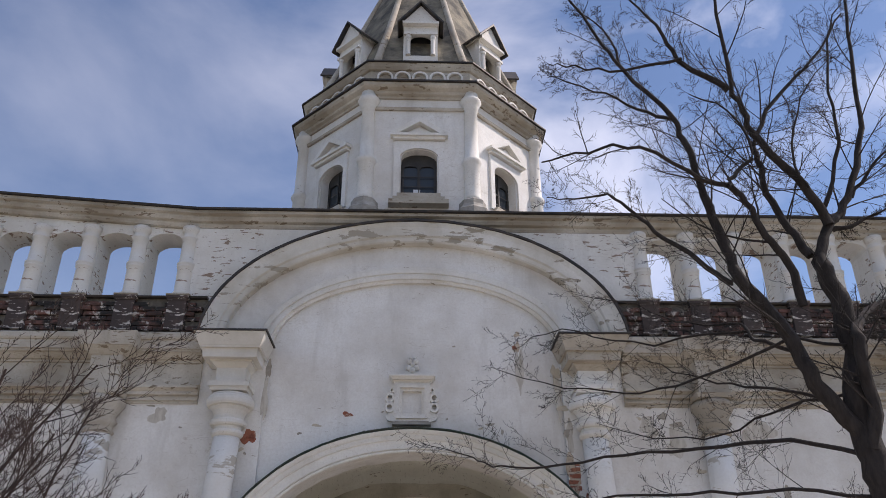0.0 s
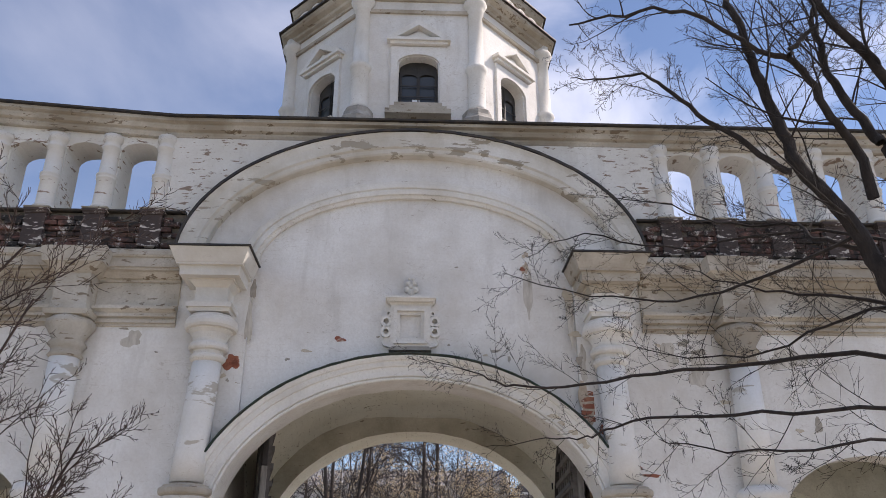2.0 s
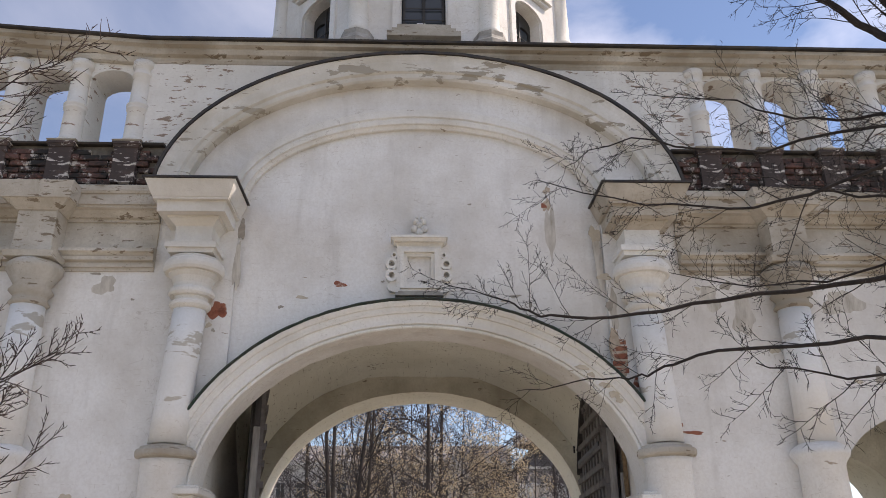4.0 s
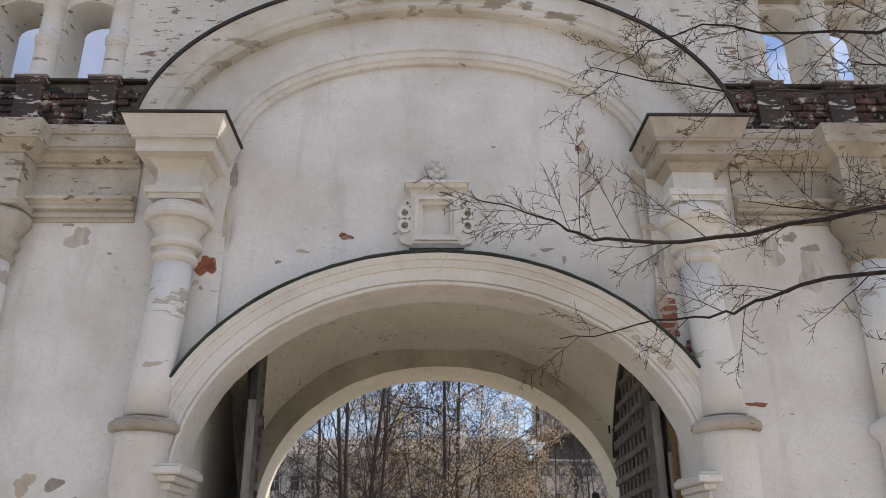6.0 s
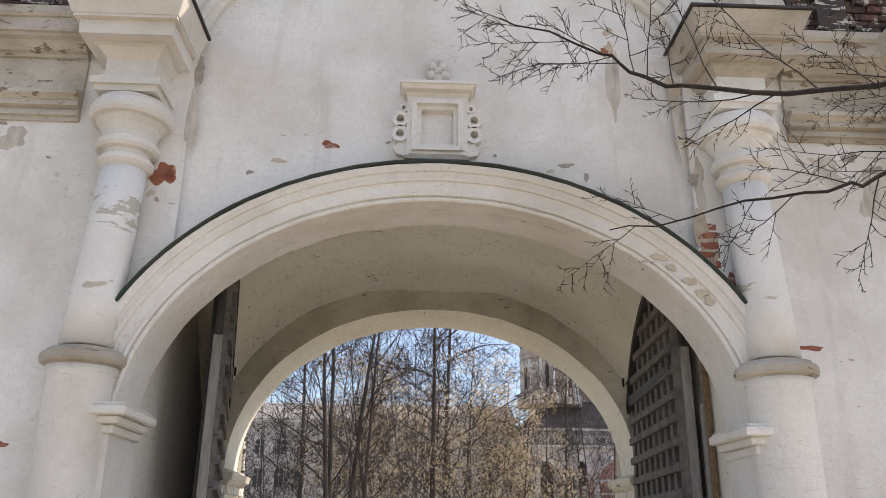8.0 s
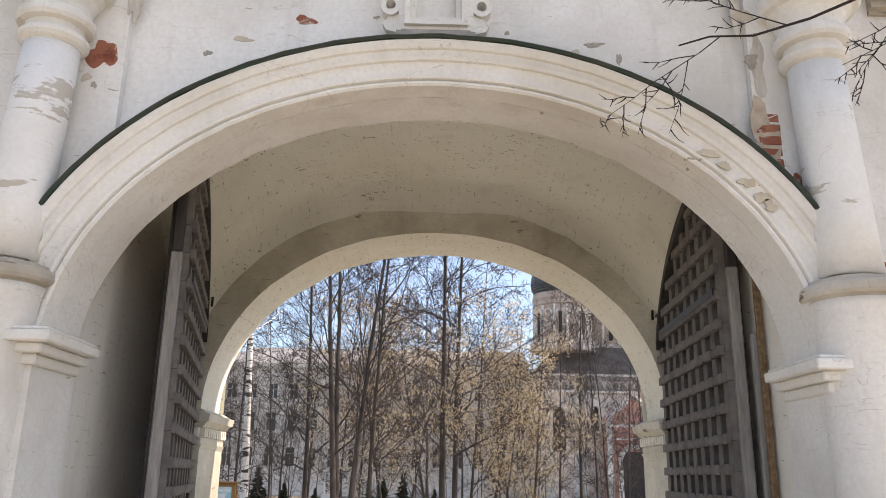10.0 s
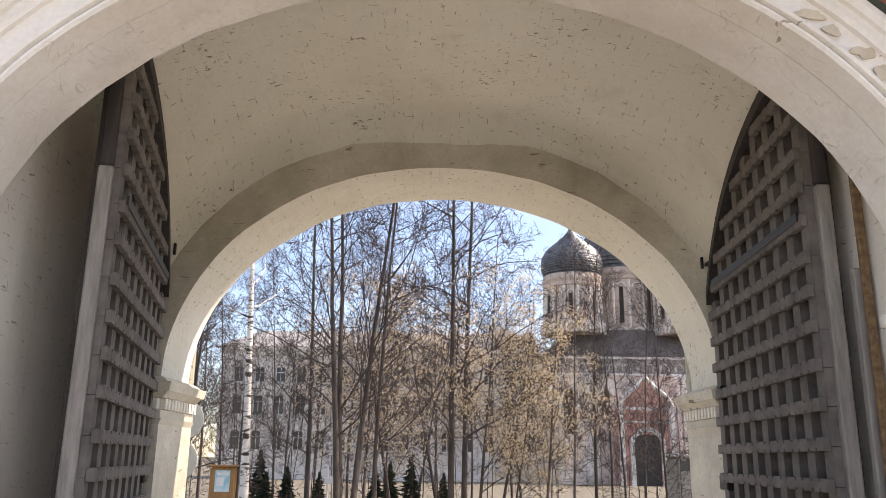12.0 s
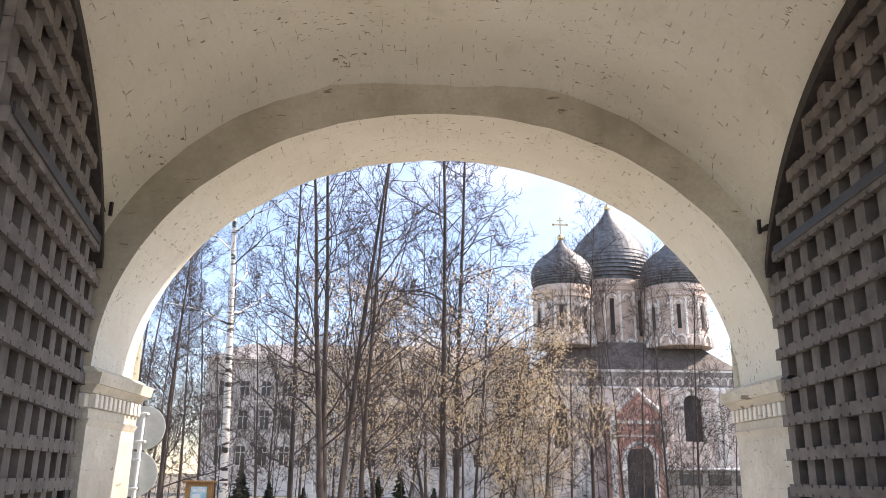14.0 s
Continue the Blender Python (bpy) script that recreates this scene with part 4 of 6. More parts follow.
# ---- tower ----
TX, TY, AP = 0.08, 2.87, 2.62
tower = thing("gate_tower", "white octagonal tower with pediments and a mossy tent roof", "tower")
HALF = AP * math.tan(radians(22.5))
for k in range(8):
    turn = Matrix.Translation((TX, TY, 0)) @ Matrix.Rotation(radians(45 * k), 4, "Z")

    def put(bm, *rest, **kw):
        bmesh.ops.transform(bm, matrix=turn, verts=bm.verts[:])
        return part(*([rest[0], bm] + list(rest[1:])), **kw)

    bm = bmesh.new()
    arch_wall(bm, -HALF, HALF, -AP, -AP + 0.5, 8.6, 12.40, ((0.0, 0.37, 0.20, 10.82, 9.93),), 12)
    wall = put(bm, "wall_face", WHITE_TOP if k in (2, 6) else WHITE, tower)
    bm = bmesh.new()
    arch_wall(bm, -0.52, 0.52, -AP - 0.05, -AP - 0.003, 9.86, 11.20, ((0.0, 0.40, 0.23, 10.80, 9.87),), 12)
    put(bm, "window_surround", WHITE, tower)
    bm = boxes((-0.44, 0.44, -AP - 0.13, -AP, 9.80, 9.90), (-0.52, 0.52, -AP - 0.17, -AP, 9.72, 9.80), (-0.60, 0.60, -AP - 0.21, -AP, 9.62, 9.72))
    put(bm, "sill", GRIMY, tower, "weathered stepped sill")
    # iron lattice window set deep in its opening
    bm = bmesh.new()
    arch_wall(bm, -0.355, 0.355, -AP + 0.20, -AP + 0.25, 9.935, 11.01, ((-0.17, 0.14, 0.06, 10.68, 9.99), (0.17, 0.14, 0.06, 10.68, 9.99)), 6)
    win = put(bm, "window", FRAME_DARK, tower, "dark window frame")
    for i in range(2):
        bm = boxes((-0.31 + 0.34 * i, -0.03 + 0.34 * i, -AP + 0.235, -AP + 0.24, 9.98, 10.72))
        put(bm, "pane", GLASS, win)
    for d in ((-0.355, 0.355, -AP + 0.19, -AP + 0.199, 10.22, 10.245), (-0.355, 0.355, -AP + 0.19, -AP + 0.199, 10.46, 10.485), (-0.012, 0.012, -AP + 0.175, -AP + 0.188, 9.94, 10.95)):
        put(boxes(d), "bar", FRAME_DARK, win)
    if k == 0:
        put(boxes((-0.11, 0.03, -AP + 0.18, -AP + 0.186, 10.0, 10.16)), "white_sheet", WHITE_PAINT, win, "white paper behind the bars")
    # black sheet in place of the unlit room's shade
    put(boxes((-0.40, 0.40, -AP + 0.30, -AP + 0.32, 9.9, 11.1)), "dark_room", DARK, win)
    # pediment
    bm = boxes((-0.54, 0.54, -AP - 0.12, -AP, 11.22, 11.28), (-0.60, 0.60, -AP - 0.17, -AP, 11.28, 11.34))
    for s in (-1, 1):
        a = [(s * 0.60, 11.345), (0.0, 11.76), (0.0, 11.63), (s * 0.42, 11.345)]
        v = [bm.verts.new((x, y, z)) for y in (-AP - 0.16, -AP) for x, z in a]
        for f in ((0, 1, 2, 3), (7, 6, 5, 4), (0, 4, 5, 1), (1, 5, 6, 2), (2, 6, 7, 3), (3, 7, 4, 0)):
            bm.faces.new([v[i] for i in f])
    v = [bm.verts.new((x, y, z)) for y in (-AP - 0.07, -AP) for x, z in ((-0.26, 11.36), (0.26, 11.36), (0.0, 11.54))]
    for f in ((0, 1, 2), (5, 4, 3), (0, 3, 4, 1), (1, 4, 5, 2), (2, 5, 3, 0)):
        bm.faces.new([v[i] for i in f])
    put(bm, "pediment", MOULD, tower)
    # corner shaft
    bm = bmesh.new()
    xc, yc = HALF, -AP
    lathe(bm, [(0.20, 9.75), (0.17, 9.85), (0.165, 10.60), (0.19, 10.64), (0.215, 10.70), (0.19, 10.76), (0.15, 10.79), (0.14, 12.0), (0.17, 12.03), (0.16, 12.08), (0.2, 12.14), (0.24, 12.22), (0.22, 12.28), (0.17, 12.31), (0.17, 12.44)], xc, yc, 14)
    put(bm, "corner_shaft", MOULD, tower, smooth=True)
    bm = bmesh.new()
    lathe(bm, [(0.36, 9.35), (0.36, 9.5), (0.30, 9.56), (0.27, 9.63), (0.27, 9.72), (0.21, 9.77)], xc, yc, 8)
    put(bm, "corner_base", STONE_GREY, tower, "weathered blackened stone base")
    # frieze niches of the upper tier
    for i in range(5):
        bm = bmesh.new()
        x = (i - 2) * 0.38
        arch_band(bm, x, 0.135, 0.13, 12.86, [(0.0, -AP - 0.07), (0.045, -AP - 0.07), (0.045, -AP + 0.01), (0.0, -AP + 0.01)], 8, drop=0.10)
        put(bm, "niche_arch", MOULD, tower)
bm = bmesh.new()
ring_profile(bm, [(AP - 0.3, 12.30), (AP + 0.04, 12.30), (AP + 0.06, 12.34), (AP + 0.12, 12.37), (AP + 0.14, 12.42), (AP + 0.24, 12.46), (AP + 0.28, 12.50), (AP + 0.28, 12.56), (AP - 0.3, 12.60)], TX, TY, 8, 22.5)
ring_profile(bm, [(AP - 0.2, 12.00), (AP + 0.05, 12.00), (AP + 0.07, 12.05), (AP + 0.03, 12.09), (AP - 0.2, 12.09)], TX, TY, 8, 22.5)
part("main_cornice", bm, GRIMY, tower)
bm = bmesh.new()
ring_profile(bm, [(AP - 0.3, 12.57), (AP + 0.33, 12.565), (AP + 0.33, 12.60), (AP - 0.3, 12.70)], TX, TY, 8, 22.5)
part("tin_skirt", bm, IRON_ROOF, tower, "dark sheet-iron skirt")
bm = bmesh.new()
ring_profile(bm, [(AP - 0.4, 12.62), (AP + 0.0, 12.62), (AP + 0.0, 13.06), (AP + 0.05, 13.08), (AP + 0.09, 13.14), (AP + 0.12, 13.22), (AP - 0.4, 13.24)], TX, TY, 8, 22.5)
part("frieze_tier", bm, GRIMY, tower)
bm = bmesh.new()
ring_profile(bm, [(AP - 0.3, 13.235), (AP + 0.16, 13.225), (AP + 0.16, 13.255), (AP - 0.3, 13.32)], TX, TY, 8, 22.5)
part("tin_skirt", bm, IRON_ROOF, tower, "dark sheet-iron skirt")
bm = bmesh.new()
ring_profile(bm, [(AP - 0.16, 13.26), (1.85, 14.9), (0.35, 19.4), (0.05, 20.2)], TX, TY, 8, 22.5)
tent = part("tent_roof", bm, TENT, tower, "grey mossy plastered tent roof")
for k in range(8):
    a = radians(22.5 + 45 * k)
    bm = bmesh.new()
    vs, fs = [], []
    c = 1 / math.cos(math.pi / 8)
    pts = [Vector((TX + r * c * math.cos(a), TY + r * c * math.sin(a), z)) for r, z in ((AP - 0.16, 13.26), (1.85, 14.9), (0.35, 19.4))]
    tube(vs, fs, pts, [0.09, 0.085, 0.05], 8)
    ob = finish(new("rib", mesh_from("rib", vs, fs, True)), GRIMY, tent, "pale plaster rib", True)


def dormer(k):
    turn = Matrix.Translation((TX, TY, 0)) @ Matrix.Rotation(radians(45 * k), 4, "Z")
    yf = -2.34

    def put(bm, name, mat, parent, label=""):
        bmesh.ops.transform(bm, matrix=turn, verts=bm.verts[:])
        return part(name, bm, mat, parent, label)

    bm = bmesh.new()
    arch_wall(bm, -0.39, 0.39, yf, yf + 0.12, 13.62, 14.69, ((0.0, 0.235, 0.13, 14.29, 13.77),), 8)
    root = put(bm, "dormer", MOULD, tower, "white gabled dormer")
    bm = boxes((-0.36, -0.28, yf + 0.12, yf + 1.3, 13.57, 14.69), (0.28, 0.36, yf + 0.12, yf + 1.3, 13.57, 14.69))
    put(bm, "cheek", MOULD, root)
    bm = bmesh.new()
    for x in (-0.28, 0.28):
        lathe(bm, [(0.06, 13.77), (0.05, 13.82), (0.05, 14.22), (0.07, 14.25), (0.07, 14.32)], x, yf - 0.02, 8)
    box(bm, -0.38, 0.38, yf - 0.09, yf, 14.33, 14.40)
    box(bm, -0.42, 0.42, yf - 0.12, yf, 14.63, 14.70)
    put(bm, "front_trim", MOULD, root)
    bm = bmesh.new()
    v = [bm.verts.new((x, y, z)) for y in (yf - 0.06, yf + 1.5) for x, z in ((-0.42, 14.70), (0.42, 14.70), (0.0, 15.22))]
    for f in ((0, 1, 2), (5, 4, 3), (0, 3, 4, 1), (1, 4, 5, 2), (2, 5, 3, 0)):
        bm.faces.new([v[i] for i in f])
    put(bm, "gable", MOULD, root)
    bm = bmesh.new()
    for s in (-1, 1):
        v = [bm.verts.new((x, y, z)) for y in (yf - 0.16, yf + 1.5) for x, z in ((s * 0.52, 14.61), (0.0, 15.24), (0.0, 15.30), (s * 0.54, 14.65))]
        for f in ((0, 1, 2, 3), (7, 6, 5, 4), (0, 4, 5, 1), (1, 5, 6, 2), (2, 6, 7, 3), (3, 7, 4, 0)):
            bm.faces.new([v[i] for i in f])
    put(bm, "roof", IRON_ROOF, root, "dark sheet-iron gable roof")
    # black sheet paints the shade inside the dormer
    put(boxes((-0.27, 0.27, yf + 0.3, yf + 0.32, 13.67, 14.57)), "opening_shade_sheet", DARK, root)


for k in range(8):
    dormer(k)

# ---- road sign seen from behind, beyond the gate ----
sign = thing("road_sign", "white pole with two round grey sign backs", "road sign")
SX, SY = -4.16, 9.5
vs, fs = [], []
tube(vs, fs, [Vector((SX - 0.05, SY, ground_z(SY) - 0.02)), Vector((SX - 0.02, SY, 1.3)), Vector((SX, SY, 2.42))], [0.032, 0.032, 0.03], 14)
finish(new("pole", mesh_from("pole", vs, fs, True)), POLE, sign, "", True)
for z, dx in ((2.19, 0.0), (1.53, -0.05)):
    bm = bmesh.new()
    lathe(bm, [(0.31, 0.0), (0.32, 0.006), (0.32, 0.022), (0.305, 0.024), (0.0, 0.022)][:4], 0, 0, 40)
    bmesh.ops.transform(bm, matrix=Matrix.Translation((SX + dx, SY + 0.075, z)) @ Matrix.Rotation(radians(90), 4, "X"), verts=bm.verts[:])
    disc = part("disc", bm, ZINC, sign, "pale grey metal sign back")
    for dz in (-0.2, 0.2):
        part("clamp", worn_box(SX + dx - 0.07, SX + dx + 0.07, SY - 0.04, SY + 0.05, z + dz - 0.018, z + dz + 0.018, 0.006), POLE, disc)

# ---- notice board ----
board = thing("notice_board", "yellow-brown wooden notice board with a small gable roof and pale poster", "notice board")
BX, BY = -7.3, 25.0
part("cabinet", worn_box(BX - 0.42, BX + 0.42, BY - 0.08, BY + 0.08, -0.35, 1.24, 0.02), YELLOW_WOOD, board)
part("poster", boxes((BX - 0.26, BX + 0.26, BY - 0.098, BY - 0.084, 0.4, 1.12)), POSTER, board, "pale blue printed poster behind glass")
part("print", boxes((BX - 0.2, BX + 0.2, BY - 0.102, BY - 0.0985, 0.95, 1.05), (BX - 0.2, BX + 0.05, BY - 0.102, BY - 0.0985, 0.6, 0.88)), WHITE_PAINT, board, "pale printed blocks")
part("roof", worn_box(BX - 0.55, BX + 0.55, BY - 0.22, BY + 0.2, 1.24, 1.31, 0.02), YELLOW_WOOD, board)
for s in (-1, 1):
    part("post", worn_box(BX + s * 0.40 - 0.06, BX + s * 0.40 + 0.06, BY - 0.05, BY + 0.05, -1.36, 1.2, 0.01), YELLOW_WOOD, board)
plate = thing("small_sign", "small white sign plate on a post", "sign")
part("plate", worn_box(-4.15, -3.55, 27.98, 28.02, 0.62, 0.86, 0.01), WHITE_PAINT, plate)
part("post", worn_box(-4.05, -3.98, 28.03, 28.08, -1.36, 1.33, 0.01), POLE, plate)

# ---- parked van ----
van = thing("parked_van", "parked dark grey van with a white roof edge", "van")
bm = bmesh.new()
box(bm, 13.1, 17.9, 40.0, 42.0, -0.95, 1.9)
bmesh.ops.bevel(bm, geom=bm.edges[:], offset=0.18, segments=3, affect="EDGES")
body = part("body", bm, STONE_GREY, van, "dusty grey body")
part("roof", worn_box(13.0, 18.0, 39.95, 42.05, 1.9, 2.02, 0.05, 2), WHITE_PAINT, van, "white roof")
for i in range(3):
    part("window", worn_box(13.4 + 1.5 * i, 14.6 + 1.5 * i, 39.97, 40.02, 1.15, 1.7, 0.01), GLASS, van)
for x in (14.0, 17.0):
    bm = bmesh.new()
    lathe(bm, [(0.36, -0.1), (0.36, 0.1)], 0, 0, 20)
    bmesh.ops.transform(bm, matrix=Matrix.Translation((x, 40.05, -0.99)) @ Matrix.Rotation(radians(90), 4, "X"), verts=bm.verts[:])
    part("wheel", bm, BLACK_METAL, van)

# ---- cathedral in the distance ----
cath = thing("cathedral", "red and white brick cathedral with dark scaled onion domes", "church")
FY = 103.0
bm = bmesh.new()
tall = [(18.2, 0.9, 0.8, 10.0, 5.0), (35.6, 1.25, 1.1, 10.9, 6.0), (23.0, 0.6, 0.5, 10.4, 7.7)]
arch_wall(bm, 15.2, 41.5, FY, FY + 0.8, -1.4, 15.2, tall, 8)
part("wall", bm, FAR_PALE, cath)
for d in ((15.2, 16.0, FY + 0.81, FY + 22, -1.4, 15.2), (40.7, 41.5, FY + 0.81, FY + 22, -1.4, 15.2), (16.0, 40.7, FY + 21, FY + 22, -1.4, 15.2)):
    part("wall", boxes(d), FAR_PALE, cath)
# hipped roof of dark iron, up to the feet of the drums
bm = bmesh.new()
v = [bm.verts.new(q) for q in ((14.7, FY - 0.6, 15.22), (42.0, FY - 0.6, 15.22), (42.0, FY + 22.4, 15.22), (14.7, FY + 22.4, 15.22), (19.0, FY + 4.6, 19.6), (37.7, FY + 4.6, 19.6), (37.7, FY + 17, 19.6), (19.0, FY + 17, 19.6))]
for f in ((3, 2, 1, 0), (4, 5, 6, 7), (0, 1, 5, 4), (1, 2, 6, 5), (2, 3, 7, 6), (3, 0, 4, 7)):
    bm.faces.new([v[i] for i in f])
part("roof", bm, ROOF_FAR, cath, "dark iron hipped roof")
part("eave", boxes((14.8, 41.9, FY - 0.5, FY - 0.004, 14.9, 15.2)), FAR_WHITE, cath)
for op in tall:
    # black sheet fills the window with painted shade
    part("window", boxes((op[0] - op[1], op[0] + op[1], FY + 0.5, FY + 0.55, op[4], op[3] + op[2])), DARK, cath)
    bm = bmesh.new()
    arch_band(bm, op[0], op[1], op[2], op[3], [(0.02, FY - 0.25), (0.40, FY - 0.25), (0.40, FY + 0.02), (0.02, FY + 0.02)], 12, drop=op[3] - op[4])
    part("window_surround", bm, FAR_WHITE, cath)
for x in (15.6, 20.6, 32.4, 38.6):
    for dx, r in ((0.0, 0.45), (1.0, 0.36)):
        bm = bmesh.new()
        lathe(bm, [(r + 0.1, -1.4), (r, 1.0), (r, 12.0), (r + 0.2, 12.5), (r + 0.2, 12.9)], x + dx, FY - 0.1, 10)
        part("pilaster", bm, FAR_WHITE, cath, smooth=True)
part("frieze", boxes((15.1, 41.6, FY - 0.3, FY - 0.004, 12.9, 14.88)), FRIEZE, cath, "weathered band of tiles under the eaves")
part("cornice", boxes((15.0, 41.7, FY - 0.5, FY - 0.31, 12.7, 12.95)), FAR_WHITE, cath)
for i in range(26):
    bm = bmesh.new()
    arch_band(bm, 15.9 + i, 0.36, 0.42, 13.75, [(0.0, FY - 0.42), (0.12, FY - 0.42), (0.12, FY - 0.305), (0.0, FY - 0.305)], 8, drop=0.5)
    part("frieze_arch", bm, FAR_PALE, cath)


def dome(cx, cy, rd, z0, zd, rm, tip, cross):
    bm = bmesh.new()
    lathe(bm, [(rd + 0.35, z0), (rd + 0.35, z0 + 0.9), (rd + 0.1, z0 + 1.3), (rd, z0 + 1.5), (rd, zd - 1.9), (rd + 0.25, zd - 1.7), (rd + 0.15, zd - 1.2), (rd + 0.3, zd - 0.8), (rd + 0.15, zd)], cx, cy, 36)
    drum = part("drum", bm, FAR_BROWN, cath, "pale brown brick drum")
    n = 14
    mid = (z0 + zd) / 2
    for i in range(n):
        a = 2 * math.pi * (i + 0.5) / n
        bm = bmesh.new()
        x, y = cx + (rd + 0.05) * math.cos(a), cy + (rd + 0.05) * math.sin(a)
        lathe(bm, [(0.26, z0 + 1.5), (0.19, z0 + 1.8), (0.19, mid - 0.1), (0.27, mid), (0.19, mid + 0.1), (0.19, zd - 2.3), (0.28, zd - 1.9)], x, y, 8)
        part("half_column", bm, FAR_WHITE, drum)
        a = 2 * math.pi * i / n
        spin = Matrix.Translation((cx + rd * math.cos(a), cy + rd * math.sin(a), 0)) @ Matrix.Rotation(a + math.pi / 2, 4, "Z")
        bm = bmesh.new()
        w = 0.06 * rd
        arch_band(bm, 0, w * 1.9, w * 1.9, zd - 3.0, [(0.0, -0.14), (0.16, -0.14), (0.16, 0.06), (0.0, 0.06)], 8, drop=0.1)
        bmesh.ops.transform(bm, matrix=spin, verts=bm.verts[:])
        part("blind_arch", bm, FAR_WHITE, drum)
        if i % 2 == 0:
            bm = boxes((-w, w, -0.10, 0.10, z0 + 2.3, zd - 3.0))
            bmesh.ops.transform(bm, matrix=spin, verts=bm.verts[:])
            part("drum_window", bm, DARK, drum)
        bm = bmesh.new()
        arch_band(bm, 0, 0.13 * rd, 0.17 * rd, z0 + 0.6, [(0.0, -0.55), (0.26, -0.55), (0.26, -0.25), (0.0, -0.25)], 8, drop=0.5)
        bmesh.ops.transform(bm, matrix=spin, verts=bm.verts[:])
        part("kokoshnik", bm, FAR_WHITE, drum)
    bm = bmesh.new()
    prof = []
    N = 22
    H = tip - zd
    curve = ((0.0, 0.88), (0.12, 0.97), (0.24, 1.0), (0.36, 0.97), (0.48, 0.86), (0.58, 0.68), (0.67, 0.49), (0.76, 0.32), (0.85, 0.18), (0.93, 0.09), (1.0, 0.03))
    for i in range(N + 1):
        t = i / N
        for (t0, c0), (t1, c1) in zip(curve, curve[1:]):
            if t0 <= t <= t1:
                r = rm * (c0 + (c1 - c0) * (t - t0) / (t1 - t0))
        z = zd + H * t
        prof += [(r + 0.10, z), (r - 0.03, z + H / N * 0.97)]
    lathe(bm, prof, cx, cy, 40)
    onion = part("dome", bm, DOME, cath, "dark scaled onion dome")
    bm = bmesh.new()
    lathe(bm, [(0.1, tip - 0.3), (0.45, tip + 0.1), (0.5, tip + 0.4), (0.3, tip + 0.75), (0.08, tip + 0.8)], cx, cy, 14)
    h = cross - tip - 0.7
    box(bm, cx - 0.09, cx + 0.09, cy - 0.06, cy + 0.06, tip + 0.7, cross)
    box(bm, cx - h * 0.36, cx + h * 0.36, cy - 0.07, cy + 0.07, tip + 0.7 + h * 0.56, tip + 0.7 + h * 0.56 + 0.18)
    box(bm, cx - h * 0.18, cx + h * 0.18, cy - 0.07, cy + 0.07, tip + 0.7 + h * 0.80, tip + 0.7 + h * 0.80 + 0.15)
    for s in (-1, 1):
        lathe(bm, [(0.02, tip + 0.7 + h * 0.5), (0.2, tip + 0.7 + h * 0.6), (0.02, tip + 0.7 + h * 0.7)], cx + s * h * 0.37, cy, 6)
    part("cross", bm, GOLD, onion, "gilded openwork cross")


dome(19.6, 107.0, 3.95, 18.6, 26.9, 4.35, 34.2, 37.6)
dome(35.6, 107.0, 4.1, 18.6, 27.2, 4.6, 34.8, 38.0)
dome(28.2, 114.0, 5.0, 18.6, 29.2, 5.8, 41.2, 44.8)

# porch of the cathedral with ogee gable
porch = part("porch", boxes((23.9, 30.7, 99.5, FY - 0.01, -1.4, 8.2)), FAR_RED, cath, "red porch with a white ogee gable")
bm = bmesh.new()
v = [bm.verts.new((x, y, z)) for y in (99.3, FY - 0.02) for x, z in ((23.9, 8.204), (30.7, 8.204), (29.9, 9.6), (28.4, 10.7), (27.3, 11.9), (26.2, 10.7), (24.7, 9.6))]
n = 7
bm.faces.new(v[:n])
bm.faces.new(v[n:][::-1])
for i in range(n):
    bm.faces.new((v[i], v[(i + 1) % n], v[n + (i + 1) % n], v[n + i]))
gable = part("gable", bm, FAR_RED, porch)
vs, fs = [], []
tube(vs, fs, [Vector((x, 99.2, z)) for x, z in ((23.8, 8.2), (24.6, 9.7), (26.1, 10.9), (27.3, 12.2), (28.5, 10.9), (30.0, 9.7), (30.8, 8.2))], [0.28] * 7, 6)
finish(new("gable_trim", mesh_from("gable_trim", vs, fs)), FAR_WHITE, gable, "white gable trim", False)
bm = bmesh.new()
arch_band(bm, 27.3, 1.7, 1.7, 3.6, [(0.0, 99.1), (0.55, 99.1), (0.55, 99.49), (0.0, 99.49)], 16, drop=5.0)
part("door_surround", bm, FAR_WHITE, porch)
# black sheet on the solid porch paints the depth of the door
part("doorway_shade", boxes((25.7, 28.9, 99.44, 99.48, -1.4, 4.9)), DARK, porch)
part("trim", boxes((23.7, 30.9, 99.2, 99.49, 8.0, 8.35), (23.7, 30.9, 99.25, 99.49, 6.4, 6.6), (23.7, 24.4, 99.2, 99.49, -1.4, 8.0), (30.2, 30.9, 99.2, 99.49, -1.4, 8.0)), FAR_WHITE, porch)
annex = thing("annex", "white annex building with arched windows beside the cathedral", "building")
bm = bmesh.new()
arch_wall(bm, 42.5, 62, 104, 104.6, -1.4, 13.5, [(44.5 + 3.2 * i, 0.8, 0.7, 5.6, 3.0) for i in range(5)] + [(44.5 + 3.2 * i, 0.8, 0.02, 10.6, 8.4) for i in range(5)], 6)
part("wall", bm, FAR_WHITE, annex)
# one black sheet behind all openings, painted shade for the rooms
part("glazing", boxes((42.6, 61.9, 104.4, 104.45, 2, 12)), DARK, annex)
part("roof", boxes((42.3, 62.2, 103.5, 118, 13.5, 14.1)), DOME, annex)

